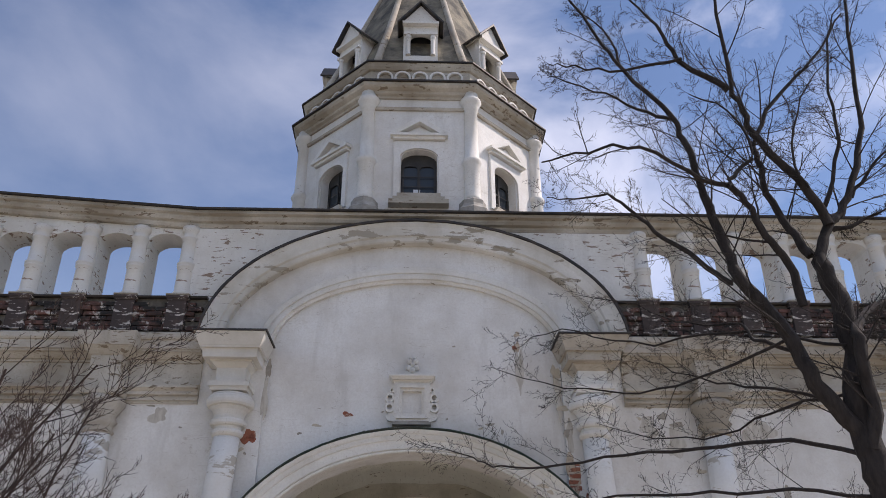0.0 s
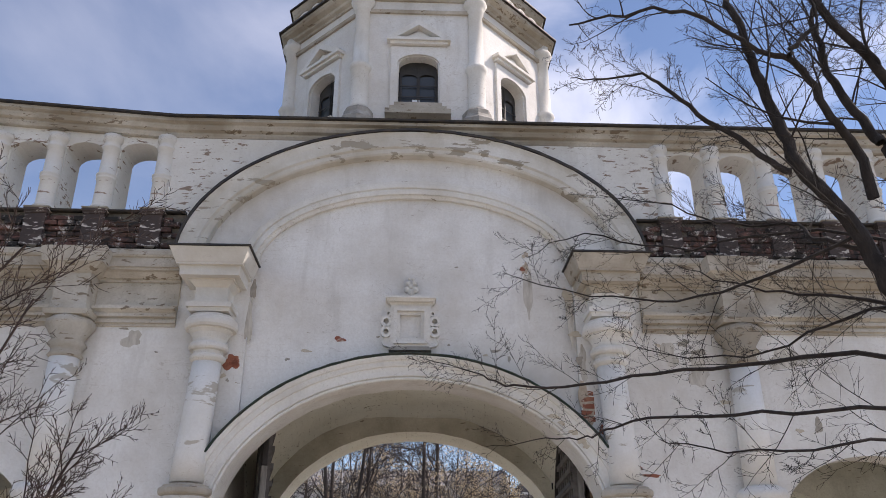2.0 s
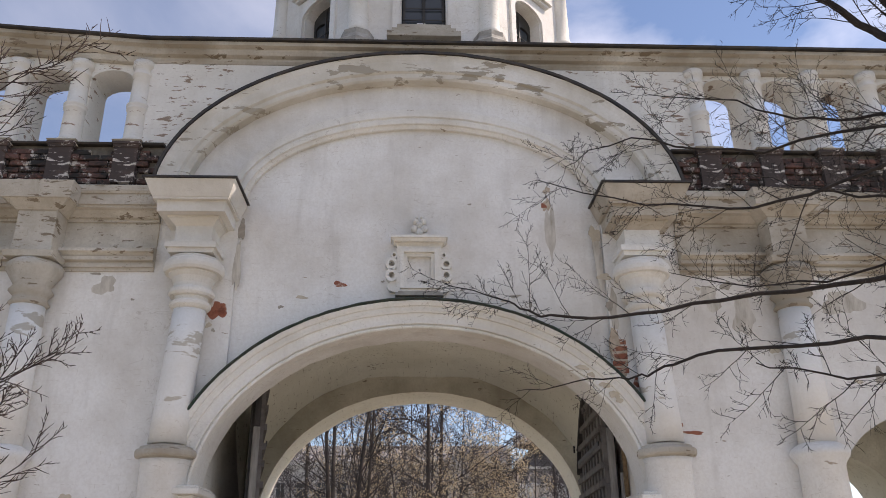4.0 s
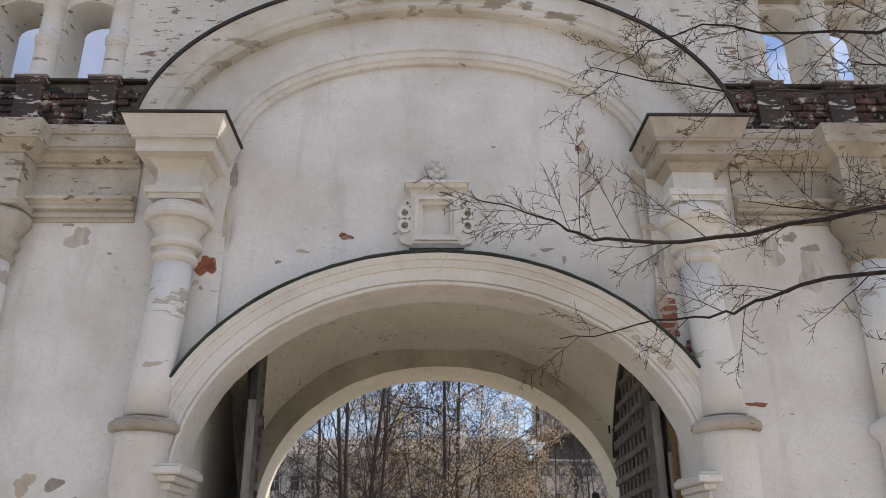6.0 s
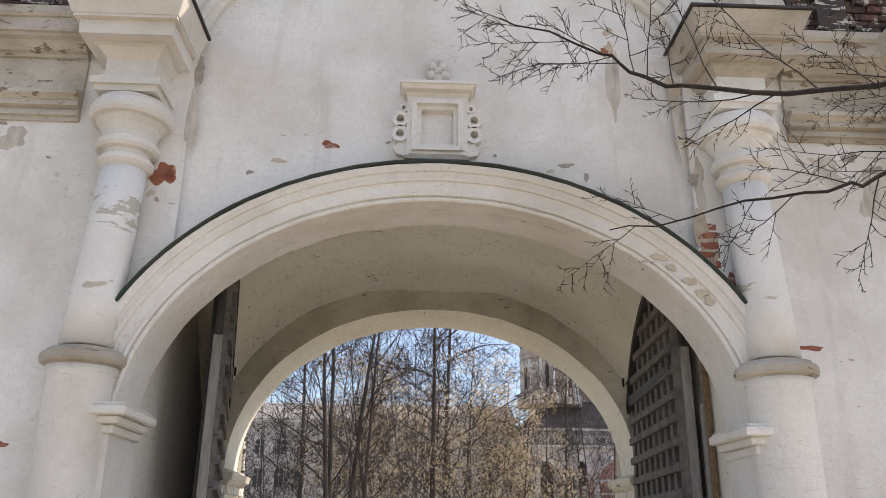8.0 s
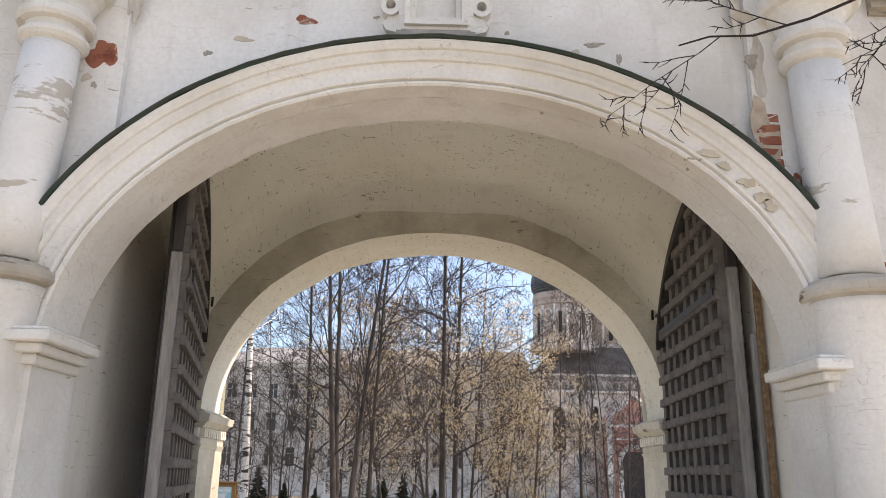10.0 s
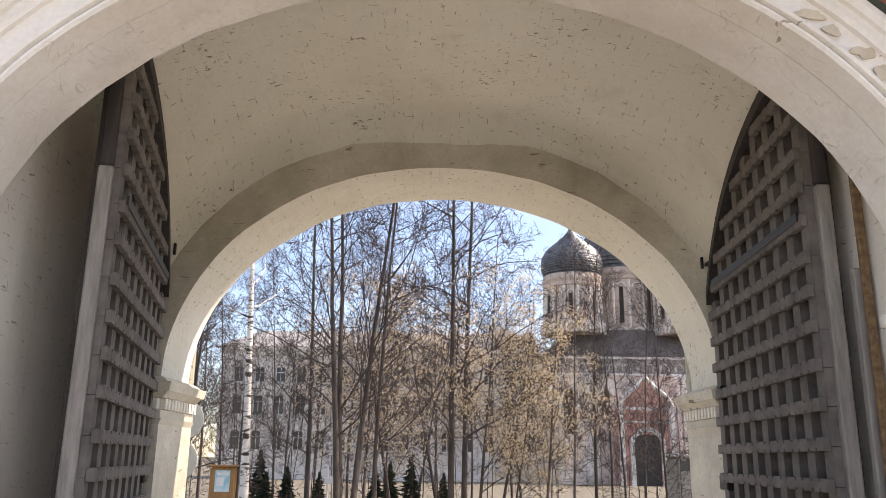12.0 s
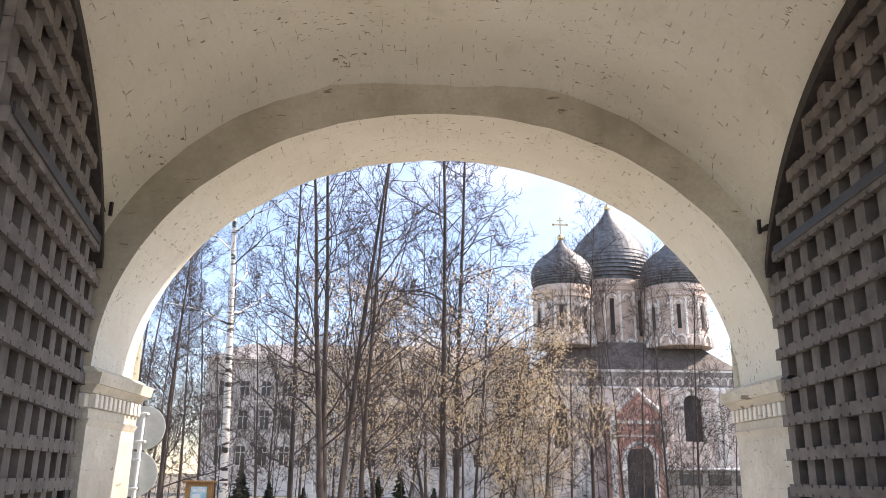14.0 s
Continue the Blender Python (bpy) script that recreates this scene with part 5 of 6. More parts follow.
# ---- long white almshouse behind the trees ----
house = thing("almshouse", "long white three-storey building with a low grey roof", "building")
wins = []
for z0, h in ((2.6, 2.4), (7.4, 2.4), (11.9, 2.0)):
    for i in range(15):
        wins.append((-27.5 + 2.95 * i, 0.62, 0.12 if h > 2.2 else 0.02, z0 + h, z0))
for lo, hi, zt in ((-1.4, 7.0, 0), (7.0, 11.5, 1), (11.5, 16.8, 2)):
    bm = bmesh.new()
    arch_wall(bm, -30, 15.0, 110, 110.6, lo, hi, wins[zt * 15:zt * 15 + 15], 4)
    part("wall", bm, FAR_GREY, house)
for op in wins:
    w = part("window", boxes((op[0] - 0.62, op[0] + 0.62, 110.3, 110.35, op[4], op[3] + 0.15)), GLASS, house)
    part("frame", boxes((op[0] - 0.04, op[0] + 0.04, 110.22, 110.29, op[4], op[3]), (op[0] - 0.62, op[0] + 0.62, 110.22, 110.29, op[3] - 0.75, op[3] - 0.67)), FAR_WHITE, w)
part("string_course", boxes((-30.1, 15.05, 109.8, 110.0, 6.5, 6.8), (-30.1, 15.05, 109.85, 110.0, 11.0, 11.2), (-30.2, 15.05, 109.5, 110.0, 16.3, 16.8)), FAR_WHITE, house)
bm = bmesh.new()
v = [bm.verts.new(p) for p in ((-30.5, 109.3, 16.82), (15.05, 109.3, 16.82), (15.05, 124, 16.82), (-30.5, 124, 16.82), (-26, 116, 20.0), (15.05, 116, 20.0))]
for f in ((0, 1, 5, 4), (2, 3, 4, 5), (3, 0, 4), (1, 2, 5), (0, 3, 2, 1)):
    bm.faces.new([v[i] for i in f])
part("roof", bm, plain("faded_roof_iron", (0.24, 0.235, 0.23), (0.33, 0.32, 0.31), 0.5, 0.7, 0.2), house)


# ---- trees ----
class Grower:
    """Grows a branching skeleton: thick wood goes to one mesh, twigs to another."""

    def __init__(self, seed, up=0.35, wobble=0.22, spread=50, thick=0.03, least=0.0022):
        self.r = random.Random(seed)
        self.up, self.wobble, self.spread, self.thick, self.least = up, wobble, spread, thick, least
        self.wood, self.twig, self.leaf = ([], []), ([], []), ([], [])
        self.tips = []

    def line(self, p, d, length, n, wob, up):
        pts = [p.copy()]
        d = d.normalized()
        for _ in range(n):
            d = (d + Vector((self.r.gauss(0, wob), self.r.gauss(0, wob), self.r.gauss(0, wob) + up)) * (1.6 / n)).normalized()
            pts.append(pts[-1] + d * (length / n))
        return pts

    def put(self, pts, r0, r1, taper=0.85):
        n = len(pts)
        rad = [r0 + (r1 - r0) * (i / (n - 1)) ** taper for i in range(n)]
        big = r0 > self.thick
        tube(*(self.wood if big else self.twig), pts, rad, (10 if r0 > 0.1 else 6) if big else (4 if r0 > 0.008 else 3))

    def branch(self, p, d, length, r, plan, level=0):
        n = 6 if level == 0 else 5 if level == 1 else 3
        pts = self.line(p, d, length, n, self.wobble, self.up)
        self.put(pts, r, r * (0.35 if level < len(plan) else 0.4))
        self.dress(pts, r, length, plan, level)

    def dress(self, pts, r, length, plan, level, start=0.2):
        """Children along a line of points."""
        if level >= len(plan):
            self.tips.append(pts[-1])
            return
        count, ratio = plan[level]
        count = max(1, int(count * self.r.uniform(0.8, 1.2)))
        n = len(pts) - 1
        for i in range(count):
            t = start + (1 - start) * (i + self.r.random() * 0.8) / count
            k = min(n - 1, int(t * n))
            f = t * n - k
            p = pts[k].lerp(pts[k + 1], f)
            along = (pts[k + 1] - pts[k]).normalized()
            side = along.cross(Vector((self.r.gauss(0, 1), self.r.gauss(0, 1), self.r.gauss(0, 1))))
            side = side.normalized() if side.length > 1e-3 else Vector((1, 0, 0))
            a = radians(self.spread * self.r.uniform(0.6, 1.2))
            d = along * math.cos(a) + side * math.sin(a)
            rr = max(self.least, r * (1 - 0.6 * t) * self.r.uniform(0.38, 0.55))
            self.branch(p, d, length * ratio * (1.15 - 0.6 * t) * self.r.uniform(0.7, 1.2), rr, plan, level + 1)

    def leaves(self, count, size, pick=None):
        tips = [p for p in self.tips if pick is None or pick(p)]
        for _ in range(count if tips else 0):
            c = self.r.choice(tips) + Vector((self.r.gauss(0, 0.12), self.r.gauss(0, 0.12), self.r.gauss(0, 0.14)))
            u = Vector((self.r.gauss(0, 1), self.r.gauss(0, 1), self.r.gauss(0, 1))).normalized()
            w = u.cross(Vector((self.r.gauss(0, 1), self.r.gauss(0, 1), 1))).normalized()
            s = size * self.r.uniform(0.6, 1.3)
            b = len(self.leaf[0])
            for q in (c - u * s, c + w * s * 0.45, c + u * s, c - w * s * 0.45):
                self.leaf[0].append(tuple(q))
            self.leaf[1].append((b, b + 1, b + 2, b + 3))

    def build(self, name, label, category, group, bark, twig_mat):
        t = thing(name, label, category, group)
        finish(new("trunk", mesh_from("trunk", *self.wood, True)), bark, t, "", True)
        finish(new("crown", mesh_from("crown", *self.twig)), twig_mat, t, "fine bare twigs", False)
        if self.leaf[0]:
            finish(new("leaves", mesh_from("leaves", *self.leaf)), LEAF, t, "dry tan leaves left on the twigs", False)
        return t


def V(*rows):
    return [Vector(r) for r in rows]


# the bare tree that reaches over the path
g = Grower(5, 0.10, 0.28, 52, 0.014, 0.0026)


def limb(r0, r1, *rows, twigs=1.0):
    """One limb of the leaning tree: a gently crooked line through a few points, then its side branches."""
    pts = V(*rows)
    fine = []
    for k, (a, b) in enumerate(zip(pts, pts[1:])):
        before, after = pts[max(k - 1, 0)], pts[min(k + 2, len(pts) - 1)]
        for f in (0.0, 0.25, 0.5, 0.75):
            # a smooth curve through the points
            q = 0.5 * (2 * a + (b - before) * f + (2 * before - 5 * a + 4 * b - after) * f * f + (3 * a - before - 3 * b + after) * f ** 3)
            if fine:
                q = q + Vector((g.r.gauss(0, 0.012), g.r.gauss(0, 0.012), g.r.gauss(0, 0.014)))
            fine.append(q)
    fine.append(pts[-1])
    g.put(fine, r0, r1, 1.0)
    total = sum((b - a).length for a, b in zip(pts, pts[1:]))
    if r0 > 0.05:
        g.dress(fine, 0.032, min(total, 3.6), [(int(22 * twigs), 0.34), (8, 0.38), (7, 0.36)], 0, 0.15)
    else:
        g.dress(fine, 0.014, min(total, 3.2), [(int(26 * twigs), 0.25), (8, 0.42), (5, 0.38)], 0, 0.12)


# trunk and the great stems
g.put(V((4.80, -6.0, -0.05), (4.76, -5.97, 0.8), (4.70, -5.94, 1.7), (4.63, -5.92, 2.5), (4.58, -5.90, 3.05)), 0.19, 0.152)
limb(0.15, 0.085, (4.58, -5.90, 3.05), (4.54, -5.88, 3.40), (4.53, -5.85, 3.87), (4.64, -5.82, 4.49), (4.65, -5.80, 4.98), (4.58, -5.78, 5.32), (4.54, -5.75, 5.57), twigs=0.3)
limb(0.092, 0.013, (4.48, -5.90, 3.55), (4.20, -5.88, 3.96), (4.03, -5.85, 4.47), (3.86, -5.83, 4.85), (3.59, -5.81, 5.30), (3.51, -5.78, 5.65), (3.41, -5.76, 6.21), (3.37, -5.74, 6.57), (3.26, -5.72, 7.15), (3.17, -5.69, 7.52), (2.65, -5.67, 8.26), (2.35, -5.65, 8.89), (1.81, -5.60, 10.11))
limb(0.068, 0.012, (4.55, -5.75, 5.56), (4.82, -5.67, 6.07), (5.05, -5.59, 6.27), (5.35, -5.51, 6.78), (5.70, -5.44, 7.61), (5.87, -5.36, 8.60), (6.11, -5.28, 9.95), (6.50, -5.20, 11.17))
limb(0.064, 0.012, (4.77, -5.75, 6.00), (4.58, -5.83, 6.41), (4.09, -5.90, 7.04), (3.93, -5.97, 7.43), (3.83, -6.05, 7.97), (3.80, -6.12, 9.05), (3.74, -6.20, 9.79))
limb(0.056, 0.011, (4.47, -5.75, 5.60), (4.41, -5.69, 5.81), (4.27, -5.62, 6.24), (4.22, -5.56, 6.87), (4.26, -5.49, 7.40), (4.80, -5.43, 8.20), (5.32, -5.36, 8.74), (5.98, -5.30, 9.66))
limb(0.055, 0.008, (4.23, -5.80, 4.97), (4.12, -5.88, 5.44), (3.91, -5.95, 5.75), (3.71, -6.02, 6.12), (3.53, -6.10, 6.29), (3.22, -6.17, 6.33), (2.55, -6.25, 6.67), (1.95, -6.33, 6.57), (1.40, -6.40, 6.36))
limb(0.078, 0.035, (4.51, -5.95, 3.40), (4.58, -6.03, 3.87), (4.55, -6.12, 4.48), (4.66, -5.95, 4.67), (4.97, -5.75, 4.95), (5.40, -5.60, 5.18))
# side limbs of the crown
limb(0.03, 0.006, (3.43, -6.30, 6.16), (3.56, -6.28, 6.36), (3.80, -6.25, 6.66), (3.62, -6.22, 7.26), (3.22, -6.20, 7.48))
limb(0.045, 0.008, (3.80, -6.00, 7.72), (3.21, -6.13, 8.06), (2.93, -6.27, 8.42), (2.54, -6.40, 8.89))
limb(0.022, 0.005, (3.21, -6.20, 8.01), (2.50, -6.13, 7.88), (1.95, -6.07, 7.94), (1.62, -6.00, 8.06))
limb(0.035, 0.005, (3.51, -5.80, 5.24), (3.28, -5.72, 5.45), (2.89, -5.63, 5.87), (2.57, -5.55, 6.25), (2.34, -5.47, 6.52), (1.96, -5.38, 6.50), (1.63, -5.30, 6.58))
limb(0.03, 0.006, (4.92, -5.50, 6.39), (5.28, -5.53, 7.26), (5.33, -5.55, 8.04), (5.51, -5.57, 8.97), (5.80, -5.60, 9.62))
limb(0.035, 0.008, (4.88, -5.60, 6.02), (5.14, -5.70, 6.05), (5.52, -5.80, 6.25))
limb(0.028, 0.006, (5.41, -5.30, 6.65), (5.79, -5.40, 7.14), (6.04, -5.50, 7.36))
limb(0.025, 0.005, (3.20, -5.70, 7.47), (2.73, -5.77, 7.59), (2.21, -5.83, 7.81), (1.63, -5.90, 7.96))
limb(0.02, 0.004, (2.67, -5.60, 8.31), (2.52, -5.50, 9.11), (2.19, -5.40, 9.53))
limb(0.02, 0.004, (4.55, -5.90, 6.40), (4.41, -5.97, 6.80), (4.65, -6.03, 7.57), (5.10, -6.10, 8.18))
# long low branches towards the gate
limb(0.024, 0.003, (4.02, -5.80, 4.46), (3.77, -5.48, 4.71), (3.78, -5.16, 5.01), (3.30, -4.84, 5.13), (2.80, -4.52, 5.50), (2.12, -4.20, 5.79))
limb(0.024, 0.003, (4.50, -5.70, 3.82), (4.22, -5.38, 4.14), (3.76, -5.05, 4.31), (3.25, -4.73, 4.53), (2.82, -4.40, 4.87))
limb(0.026, 0.003, (4.60, -5.9, 3.3), (4.0, -5.4, 3.62), (3.2, -4.8, 3.66), (2.27, -4.2, 3.70), (1.4, -4.2, 3.58), (0.88, -4.2, 3.63), (0.64, -4.3, 3.71), (0.17, -4.4, 3.80), twigs=0.8)
limb(0.020, 0.003, (4.63, -5.9, 2.95), (3.80, -5.6, 3.08), (2.96, -5.0, 3.14), (2.30, -4.54, 3.21), (1.94, -4.30, 3.12), (1.68, -4.22, 3.07), (1.31, -3.82, 3.09), (0.83, -3.58, 3.09), twigs=0.6)
limb(0.019, 0.003, (4.0, -5.8, 4.6), (3.3, -5.4, 4.35), (2.6, -5.0, 4.25), (1.78, -4.8, 4.35), (0.96, -4.6, 4.66), twigs=0.7)
limb(0.019, 0.003, (4.64, -5.9, 2.9), (4.1, -6.2, 2.75), (3.2, -6.3, 2.65), (2.4, -6.2, 2.62), (1.9, -6.1, 2.72), twigs=0.6)
limb(0.019, 0.003, (4.60, -5.85, 4.0), (4.2, -5.0, 4.1), (3.7, -4.3, 3.95), (3.1, -3.6, 4.1), (2.5, -3.1, 4.4), twigs=0.7)
limb(0.019, 0.003, (4.55, -5.88, 4.5), (3.7, -5.1, 4.95), (2.7, -4.5, 5.0), (1.9, -4.2, 5.3), (1.3, -4.0, 5.1), twigs=0.7)
g.build("bare_tree", "dark bare tree with long low branches over the path", "tree", "", BARK, BARK)

# shrubs by the wall on the other side: long arching stems that fan out into fine twigs
for seed, base, size, fan in ((21, (-4.1, -7.3, 0.0), 4.1, 0.36), (22, (-3.45, -6.6, 0.0), 2.8, 0.36), (23, (-4.9, -6.9, 0.0), 4.3, 0.34)):
    g = Grower(seed, 0.12, 0.22, 42, 0.004, 0.0035)
    for i in range(7):
        a = 2 * math.pi * i / 7
        d = Vector((0.10 + fan * math.cos(a), 0.9 * fan * math.sin(a), 1))
        g.branch(Vector(base) + Vector((0.1 * math.cos(a), 0.1 * math.sin(a), -0.03)), d, size * g.r.uniform(0.8, 1.05), 0.024, [(18, 0.36), (9, 0.42), (6, 0.40)])
    g.build("shrub", "bare red-brown shrub with many fine twigs", "shrub", "shrubs before the gate", BARK_RED, BARK_RED)


# trees beyond the gate
def tall_tree(seed, height, r, bark, twig, name, label, forks=1, tilt=0.0, knee=0.045, leaves=0, up=0.25, spread=52, plan=((16, 0.30), (7, 0.42), (6, 0.42)), start=0.22):
    g = Grower(seed, up, 0.46, spread, 0.035, 0.0095)
    for k in range(forks):
        a = 2 * math.pi * k / max(1, forks) + seed
        lean = tilt if forks == 1 else 0.06
        d = Vector((lean * math.cos(a) + g.r.gauss(0, 0.02), lean * math.sin(a), 1))
        pts = g.line(Vector((0.22 * math.cos(a) if forks > 1 else 0, 0.22 * math.sin(a) if forks > 1 else 0, -0.05)), d, height * g.r.uniform(0.88, 1.0), 14, knee * 3, 0.10)
        g.put(pts, r, 0.012, 0.75)
        g.dress(pts, r * 0.62, height, list(plan), 0, start)
    if leaves:
        g.leaves(leaves, 0.056, lambda p: p.z < 10)
    return g.build(name, label, "tree", "trees beyond the gate", bark, twig)


T1 = tall_tree(31, 22, 0.130, BARK_FAR, TWIG_FAR, "lime_tree", "tall bare dark-barked tree", 1, knee=0.025, up=0.16, spread=60, plan=((36, 0.21), (10, 0.42), (8, 0.44)), start=0.16)
T2 = tall_tree(32, 21, 0.135, BARK_FAR, TWIG_FAR, "lime_tree", "tall bare tree forking from the ground", 3, knee=0.05, up=0.18, spread=56, plan=((20, 0.20), (9, 0.42), (8, 0.44)), start=0.18)
T3 = tall_tree(33, 18, 0.098, BARK_FAR, TWIG_FAR, "lime_tree", "bare tree with thin rising branches", 1, knee=0.045, up=0.18, spread=56, plan=((32, 0.22), (10, 0.42), (7, 0.44)), start=0.14)
T4 = tall_tree(34, 22, 0.19, BIRCH, TWIG_FAR, "birch", "tall bare white-barked birch", 1, knee=0.012, up=-0.1, plan=((20, 0.16), (8, 0.45), (8, 0.5)), start=0.35)
T5 = tall_tree(35, 12, 0.085, BARK_FAR, TWIG_FAR, "young_oak", "slender tree that kept its dry tan leaves", 1, tilt=0.16, leaves=4200, up=0.12, spread=56, plan=((26, 0.30), (8, 0.42), (5, 0.42)), start=0.14)
T6 = tall_tree(36, 8.5, 0.035, BARK_FAR, TWIG_FAR, "sapling", "thin bare sapling with crossing twigs", 2, up=0.12, spread=58, plan=((12, 0.34), (7, 0.46), (5, 0.44)), start=0.08)

first_use = set()


def plant(tree, slope, dist, s, turn):
    """A tree beyond the gate, at a sideways slope and a distance from the passage."""
    x, y = slope * dist, dist - 2.7
    place = pose(x, y, ground_z(y), 0, 0, turn)
    if tree.name in first_use:
        ob = copy_thing(tree, place)
    else:
        first_use.add(tree.name)
        ob = tree
        tree.matrix_basis = place
    ob.scale = (s, s, s)


# the trees that stand out: birch, forked lime, the pair of straight limes, thin ones before the church
plant(T4, -0.233, 31, 1.05, 40)
plant(T1, -0.156, 30, 0.92, 130)
plant(T2, -0.110, 26, 0.98, 200)
plant(T3, -0.070, 27, 1.10, 20)
plant(T1, 0.026, 29, 1.10, 250)
plant(T1, 0.042, 33, 1.15, 300)
plant(T1, -0.312, 28, 0.72, 10)
plant(T3, -0.345, 36, 0.85, 70)
plant(T5, 0.145, 28, 0.85, 225)
plant(T3, 0.180, 34, 0.72, 100)
plant(T1, 0.207, 38, 0.78, 15)
plant(T3, 0.245, 36, 0.66, 240)
plant(T3, 0.300, 31, 0.62, 280)
plant(T3, 0.338, 33, 0.66, 330)
plant(T6, 0.385, 31, 0.95, 15)
plant(T3, 0.225, 45, 0.85, 150)
plant(T3, 0.268, 42, 0.80, 60)
# leafy young oaks between them
for i, (slope, dist, size) in enumerate(((-0.045, 30, 1.0), (0.058, 30, 1.0), (0.085, 35, 0.95), (-0.085, 31, 0.9), (0.012, 37, 1.15), (0.115, 37, 0.9), (0.10, 29, 0.62), (-0.02, 40, 1.05))):
    plant(T5, slope, dist, size, 77 * i + 20)
# the grove behind: rows that thin out towards the church
grove = random.Random(8)
for i in range(12):
    slope = -0.43 + 0.048 * i + grove.uniform(-0.012, 0.012)
    plant((T1, T3, T3)[i % 3], slope, 44 + 18 * grove.random(), grove.uniform(0.78, 0.98), 53 * i)
for i in range(6):
    plant((T3, T1, T3)[i % 3], -0.40 + 0.042 * i + grove.uniform(-0.01, 0.01), 36 + 14 * grove.random(), grove.uniform(0.7, 0.85), 71 * i)
for i in range(26):
    slope = -0.42 + 0.031 * i + grove.uniform(-0.012, 0.012)
    plant(T6, slope, 31 + 16 * grove.random(), grove.uniform(0.6, 1.0), 47 * i)


# small spruces
def spruce(seed, h):
    r = random.Random(seed)
    t = thing("spruce", "small dark green spruce", "tree", "spruces beyond the gate")
    vs, fs = [], []
    tube(vs, fs, V((0, 0, -0.03), (0, 0, h * 0.5), (0, 0, h)), [0.05, 0.03, 0.008], 6)
    finish(new("trunk", mesh_from("trunk", vs, fs, True)), BARK_FAR, t, "", True)
    vs, fs = [], []
    for i in range(420):
        z = h * (0.06 + 0.92 * r.random() ** 1.3)
        reach = (h - z) * 0.36 * r.uniform(0.5, 1.1) + 0.05
        a = r.uniform(0, 2 * math.pi)
        d = Vector((math.cos(a), math.sin(a), -0.25))
        w = Vector((-math.sin(a), math.cos(a), 0)) * (0.06 + 0.05 * reach)
        p = Vector((0, 0, z))
        b = len(vs)
        for q in (p, p + d * reach * 0.5 + w, p + d * reach, p + d * reach * 0.5 - w, p + d * reach * 0.55 + Vector((0, 0, -0.07))):
            vs.append(tuple(q))
        fs += [(b, b + 1, b + 4), (b + 1, b + 2, b + 4), (b + 2, b + 3, b + 4), (b + 3, b, b + 4)]
    finish(new("needles", mesh_from("needles", vs, fs)), SPRUCE, t, "", False)
    return t


sp = spruce(3, 2.4)
sp.location = (-6.8, 30, ground_z(30))
for x, y, s in ((-6.2, 31.5, 1.1), (-7.9, 34, 1.4), (-5.0, 33, 1.0), (-2.5, 33, 1.1), (-1.7, 30, 1.2), (-1.0, 36, 1.3), (0.6, 35, 1.0)):
    ob = copy_thing(sp, pose(x, y, ground_z(y), 0, 0, 60 * x))
    ob.scale = (s, s, s)

# ---- bare brick, last ----
def brick_mesh(w, d, h, seed):
    r = random.Random(seed)
    bm = bmesh.new()
    box(bm, -w / 2, w / 2, 0, d, -h / 2, h / 2)
    for v in bm.verts:
        v.co.x += r.uniform(-0.006, 0.006)
        v.co.z += r.uniform(-0.004, 0.004)
        if v.co.y < d / 2:
            v.co.y += r.uniform(-0.006, 0.01)
    bmesh.ops.bevel(bm, geom=bm.edges[:], offset=0.006, segments=1, affect="EDGES")
    bmesh.ops.recalc_face_normals(bm, faces=bm.faces[:])
    me = bpy.data.meshes.new("brick")
    bm.to_mesh(me)
    bm.free()
    return me


# two bands of blackened brick under the arcades
for side in (-1, 1):
    x0, x1 = (-9.4, -3.72) if side < 0 else (3.78, 9.4)
    band = tagged(part("brick_band", boxes((min(x0, x1), max(x0, x1), -0.12, 0.0, 6.785, 7.42)), MORTAR_DARK), "blackened crumbling brick band with traces of whitewash", "wall", kind="structure")
    ledge = bmesh.new()
    run_profile(ledge, [(0.015, 7.424), (-0.20, 7.424), (-0.215, 7.445), (-0.20, 7.462), (0.015, 7.49)], min(x0, x1), max(x0, x1))
    tagged(part("sill_ledge", ledge, IRON_ROOF), "dark sheet-iron ledge under the parapet arches", "ledge", kind="structure")
    long_b = [brick_mesh(0.265, 0.14, 0.078, 40 + i) for i in range(4)]
    for me in long_b:
        me.materials.append(BRICK_DARK)
    r = random.Random(60 + side)
    for row in range(6):
        z = 6.84 + 0.092 * row
        x = x0 + (0.14 if row % 2 else 0.0) + 0.14
        out = (-0.17, -0.165, -0.16, -0.19, -0.21, -0.18)[row]
        while x < x1 - 0.14:
            if r.random() > 0.06:
                ob = new("brick", r.choice(long_b))
                ob.parent = band
                ob.location = (x + r.uniform(-0.006, 0.006), out + r.uniform(-0.012, 0.014), z)
                ob.rotation_euler = (0, r.uniform(-0.02, 0.02), r.uniform(-0.04, 0.04))
            x += 0.282


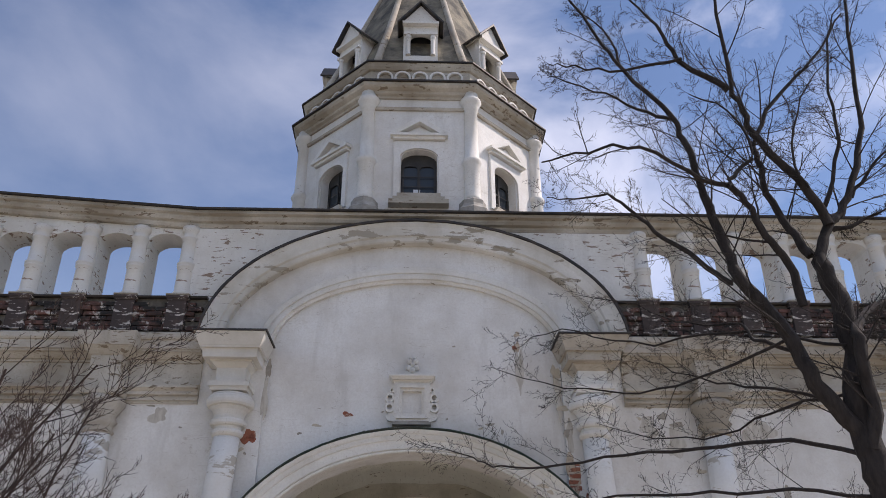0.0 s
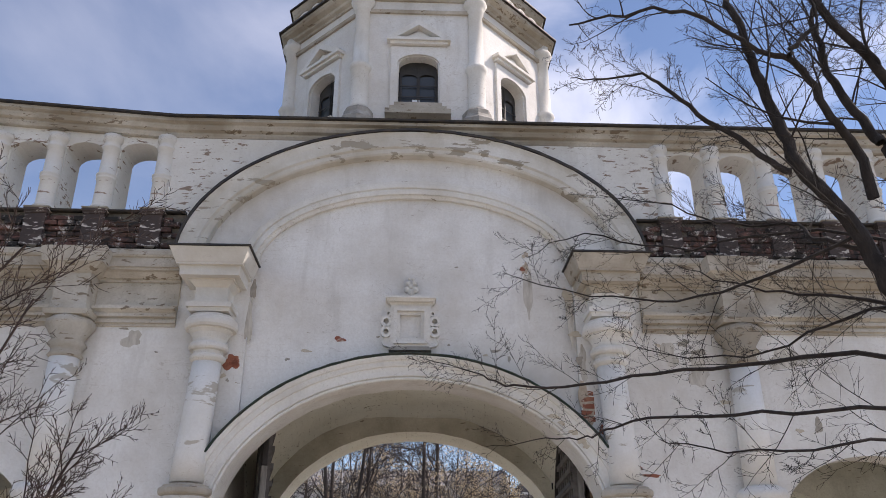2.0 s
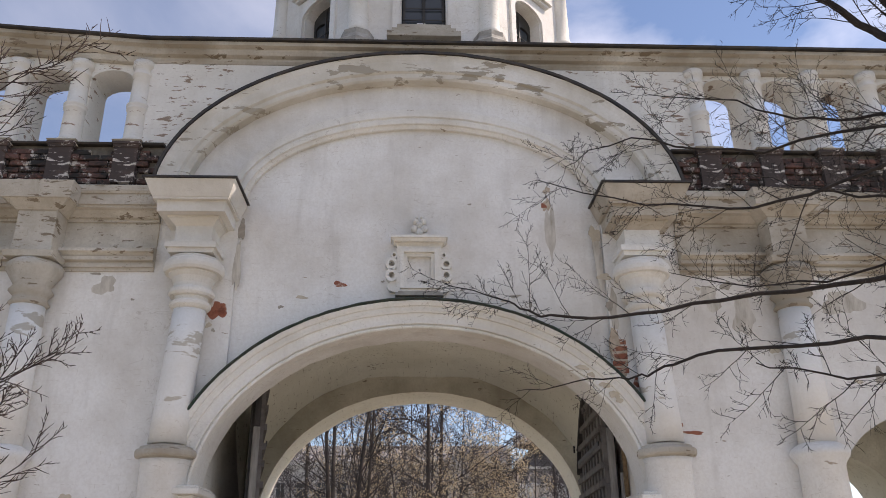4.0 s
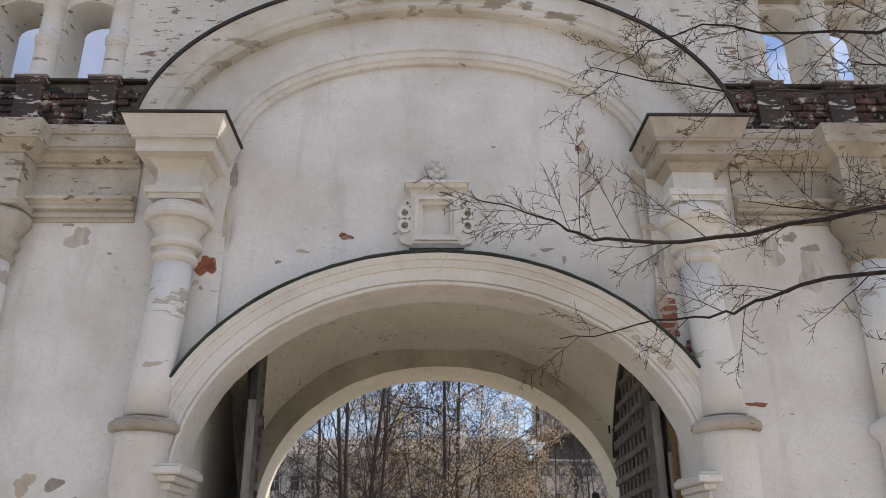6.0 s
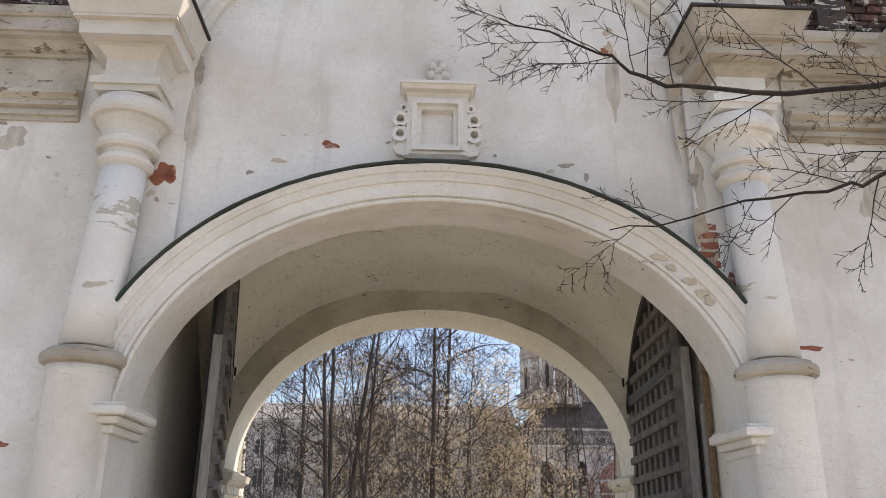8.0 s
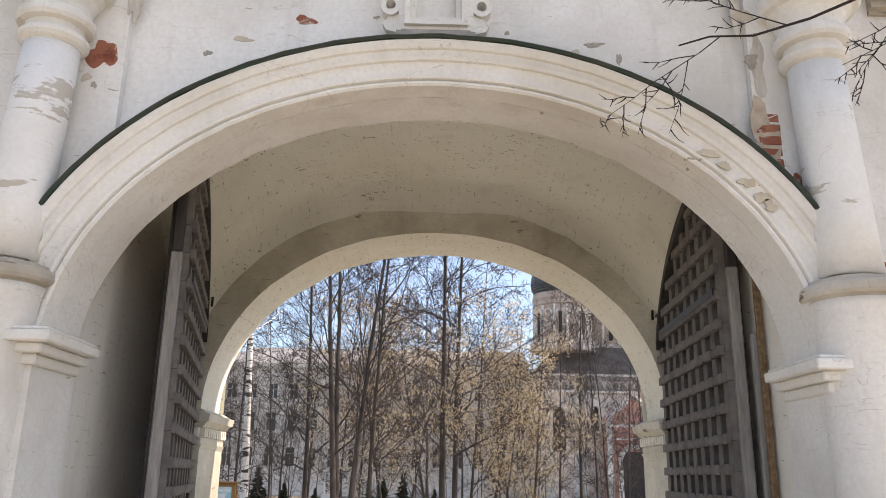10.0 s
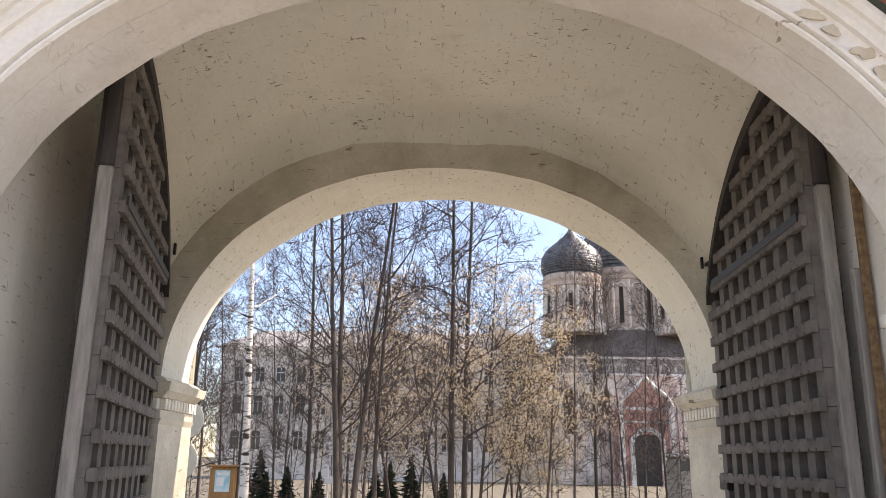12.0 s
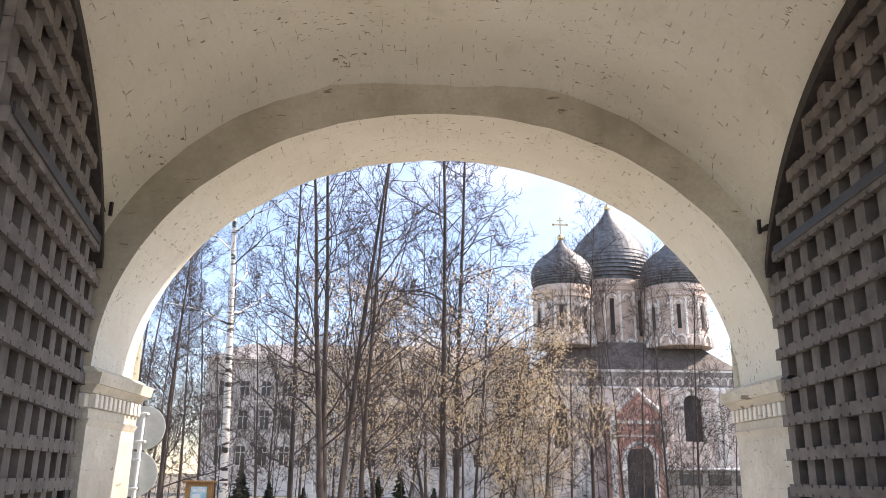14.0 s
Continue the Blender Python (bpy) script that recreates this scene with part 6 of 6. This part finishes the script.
# where the plaster has fallen away
def patch(name, x, z, w, h, y, mat, seed, label, parent=None, bricks=False, rim=0.55):
    """A ragged, thin plate of exposed ground; bricks stand on it where asked."""
    r = random.Random(seed)
    n = 22
    ph = [r.uniform(0, 6.28) for _ in range(4)]
    ring = []
    for i in range(n):
        t = 2 * math.pi * i / n
        k = 1 + 0.22 * math.sin(2 * t + ph[0]) + 0.16 * math.sin(3 * t + ph[1]) + 0.12 * math.sin(5 * t + ph[2]) + r.uniform(-0.09, 0.09)
        ring.append((x + w / 2 * k * math.cos(t), z + h / 2 * k * math.sin(t)))
    bm = bmesh.new()
    front = [bm.verts.new((a, y - 0.004, c)) for a, c in ring]
    back = [bm.verts.new((x + (a - x) * 1.03, y + 0.004, z + (c - z) * 1.03)) for a, c in ring]
    bm.faces.new(front)
    for i in range(n):
        bm.faces.new((front[i], front[(i + 1) % n], back[(i + 1) % n], back[i]))
    ob = part(name, bm, mat, parent, label)
    if bricks:
        rows = int(h / 0.1) + 2
        for row in range(rows):
            zc = z - h / 2 + 0.1 * row
            xx = x - w / 2 - 0.14 + (0.15 if row % 2 else 0)
            while xx < x + w / 2 + 0.1:
                if abs(xx - x) < w * 0.42 and abs(zc - z) < h * 0.42 and r.random() > 0.2:
                    me = brick_mesh(min(0.26, max(0.08, 2 * (w * 0.52 - abs(xx - x)))), 0.02, 0.078, seed * 31 + row)
                    me.materials.append(BRICK)
                    b = new("brick", me)
                    b.parent = ob
                    b.location = (xx, y - 0.009, zc)
                xx += 0.14 if w < 0.4 else 0.29
    return ob


Y0, Y1 = 0.03, -0.05
OLD = plain("bare_grey_render", (0.40, 0.36, 0.30), (0.28, 0.25, 0.21), 14, 0.95, bump=0.5)
TAN = plain("bare_tan_render", (0.56, 0.49, 0.38), (0.46, 0.40, 0.31), 12, 0.95, bump=0.5)
for i, (x, z, w, h) in enumerate(((-2.74, 4.95, 0.22, 0.27), (2.73, 4.33, 0.24, 0.62), (1.89, 6.62, 0.10, 0.22), (1.90, 6.86, 0.11, 0.10))):
    patch("brick_patch", x, z, w, h, Y1 if i == 0 else Y0 if i > 1 else Y1, MORTAR if i else BRICK, 100 + i, "red brick bared under fallen plaster", wall_front, True)
for i, (x, z, w, h, y) in enumerate(((-1.10, 5.365, 0.17, 0.08, Y0), (3.63, 3.29, 0.24, 0.055, Y1), (3.47, 3.40, 0.06, 0.07, Y1), (2.96, 3.95, 0.12, 0.14, Y1), (-3.83, 2.28, 0.11, 0.05, Y1))):
    patch("brick_chip", x, z, w, h, y, BRICK, 130 + i, "small chip of red brick", wall_front)
high_chips = ((-2.84, 4.74, 0.07, 0.08, Y1), (-2.77, 4.67, 0.05, 0.05, Y1), (-0.5, 5.41, 0.05, 0.03, Y0), (-1.62, 5.17, 0.16, 0.05, Y0), (-1.9, 5.03, 0.07, 0.05, Y0), (1.36, 5.20, 0.15, 0.05, Y0),
         (1.2, 5.13, 0.07, 0.05, Y0), (1.57, 5.07, 0.04, 0.12, Y0), (0.62, 5.29, 0.05, 0.03, Y0), (2.63, 5.47, 0.16, 0.12, Y1), (2.67, 5.04, 0.13, 0.12, Y1), (-2.51, 6.15, 0.11, 0.26, Y1), (2.54, 6.12, 0.14, 0.26, Y1))
wing_chips = ((-4.44, 5.47, 0.12, 0.04, Y1), (6.31, 4.05, 0.14, 0.2, Y1), (6.0, 3.97, 0.12, 0.06, Y1), (4.36, 5.34, 0.16, 0.12, Y1), (4.17, 5.52, 0.12, 0.1, Y1), (-4.42, 2.44, 0.2, 0.22, Y1), (-4.1, 2.44, 0.22, 0.12, Y1),
         (4.6, 5.2, 0.2, 0.1, Y1), (3.95, 5.3, 0.08, 0.05, Y1), (-3.9, 5.1, 0.05, 0.03, Y1), (0.75, 6.62, 0.05, 0.03, Y0), (4.9, 4.4, 0.14, 0.08, Y1))
for i, (x, z, w, h, y) in enumerate(high_chips + wing_chips):
    patch("plaster_chip", x, z, w, h, y, OLD if i % 3 else TAN, 160 + i, "small grey chip in the whitewash", wall_front)
for i, (x, z, w, h) in enumerate(((2.18, 4.13, 0.16, 0.07), (2.30, 4.03, 0.10, 0.06), (2.47, 3.89, 0.13, 0.08), (2.58, 3.77, 0.12, 0.10), (2.64, 3.70, 0.09, 0.10))):
    patch("plaster_chip", x, z, w, h, -0.206, TAN, 210 + i, "tan chip where the moulding has lost its paint", archivolt)

# rain stains with ragged edges under the ledges
STAIN = plain("brown_rain_stain", (0.36, 0.32, 0.26), (0.60, 0.56, 0.49), 7, 0.95, stretch=(1.5, 1.5, 0.4), bump=0.3, at=(0.30, 0.62))
for i, (x, z, w, h, y) in enumerate(((1.92, 6.2, 0.13, 0.9, Y0), (2.56, 5.75, 0.10, 0.9, Y1), (-2.53, 5.6, 0.09, 0.8, Y1), (2.72, 5.0, 0.14, 0.5, Y1), (4.1, 5.15, 0.3, 0.35, Y1), (4.55, 4.9, 0.35, 0.5, Y1), (-4.3, 5.3, 0.3, 0.25, Y1), (6.0, 5.1, 0.5, 0.4, Y1))):
    patch("rain_stain", x, z, w, h, y + 0.003, STAIN, 260 + i, "brown rain stain running down the wall", wall_front)
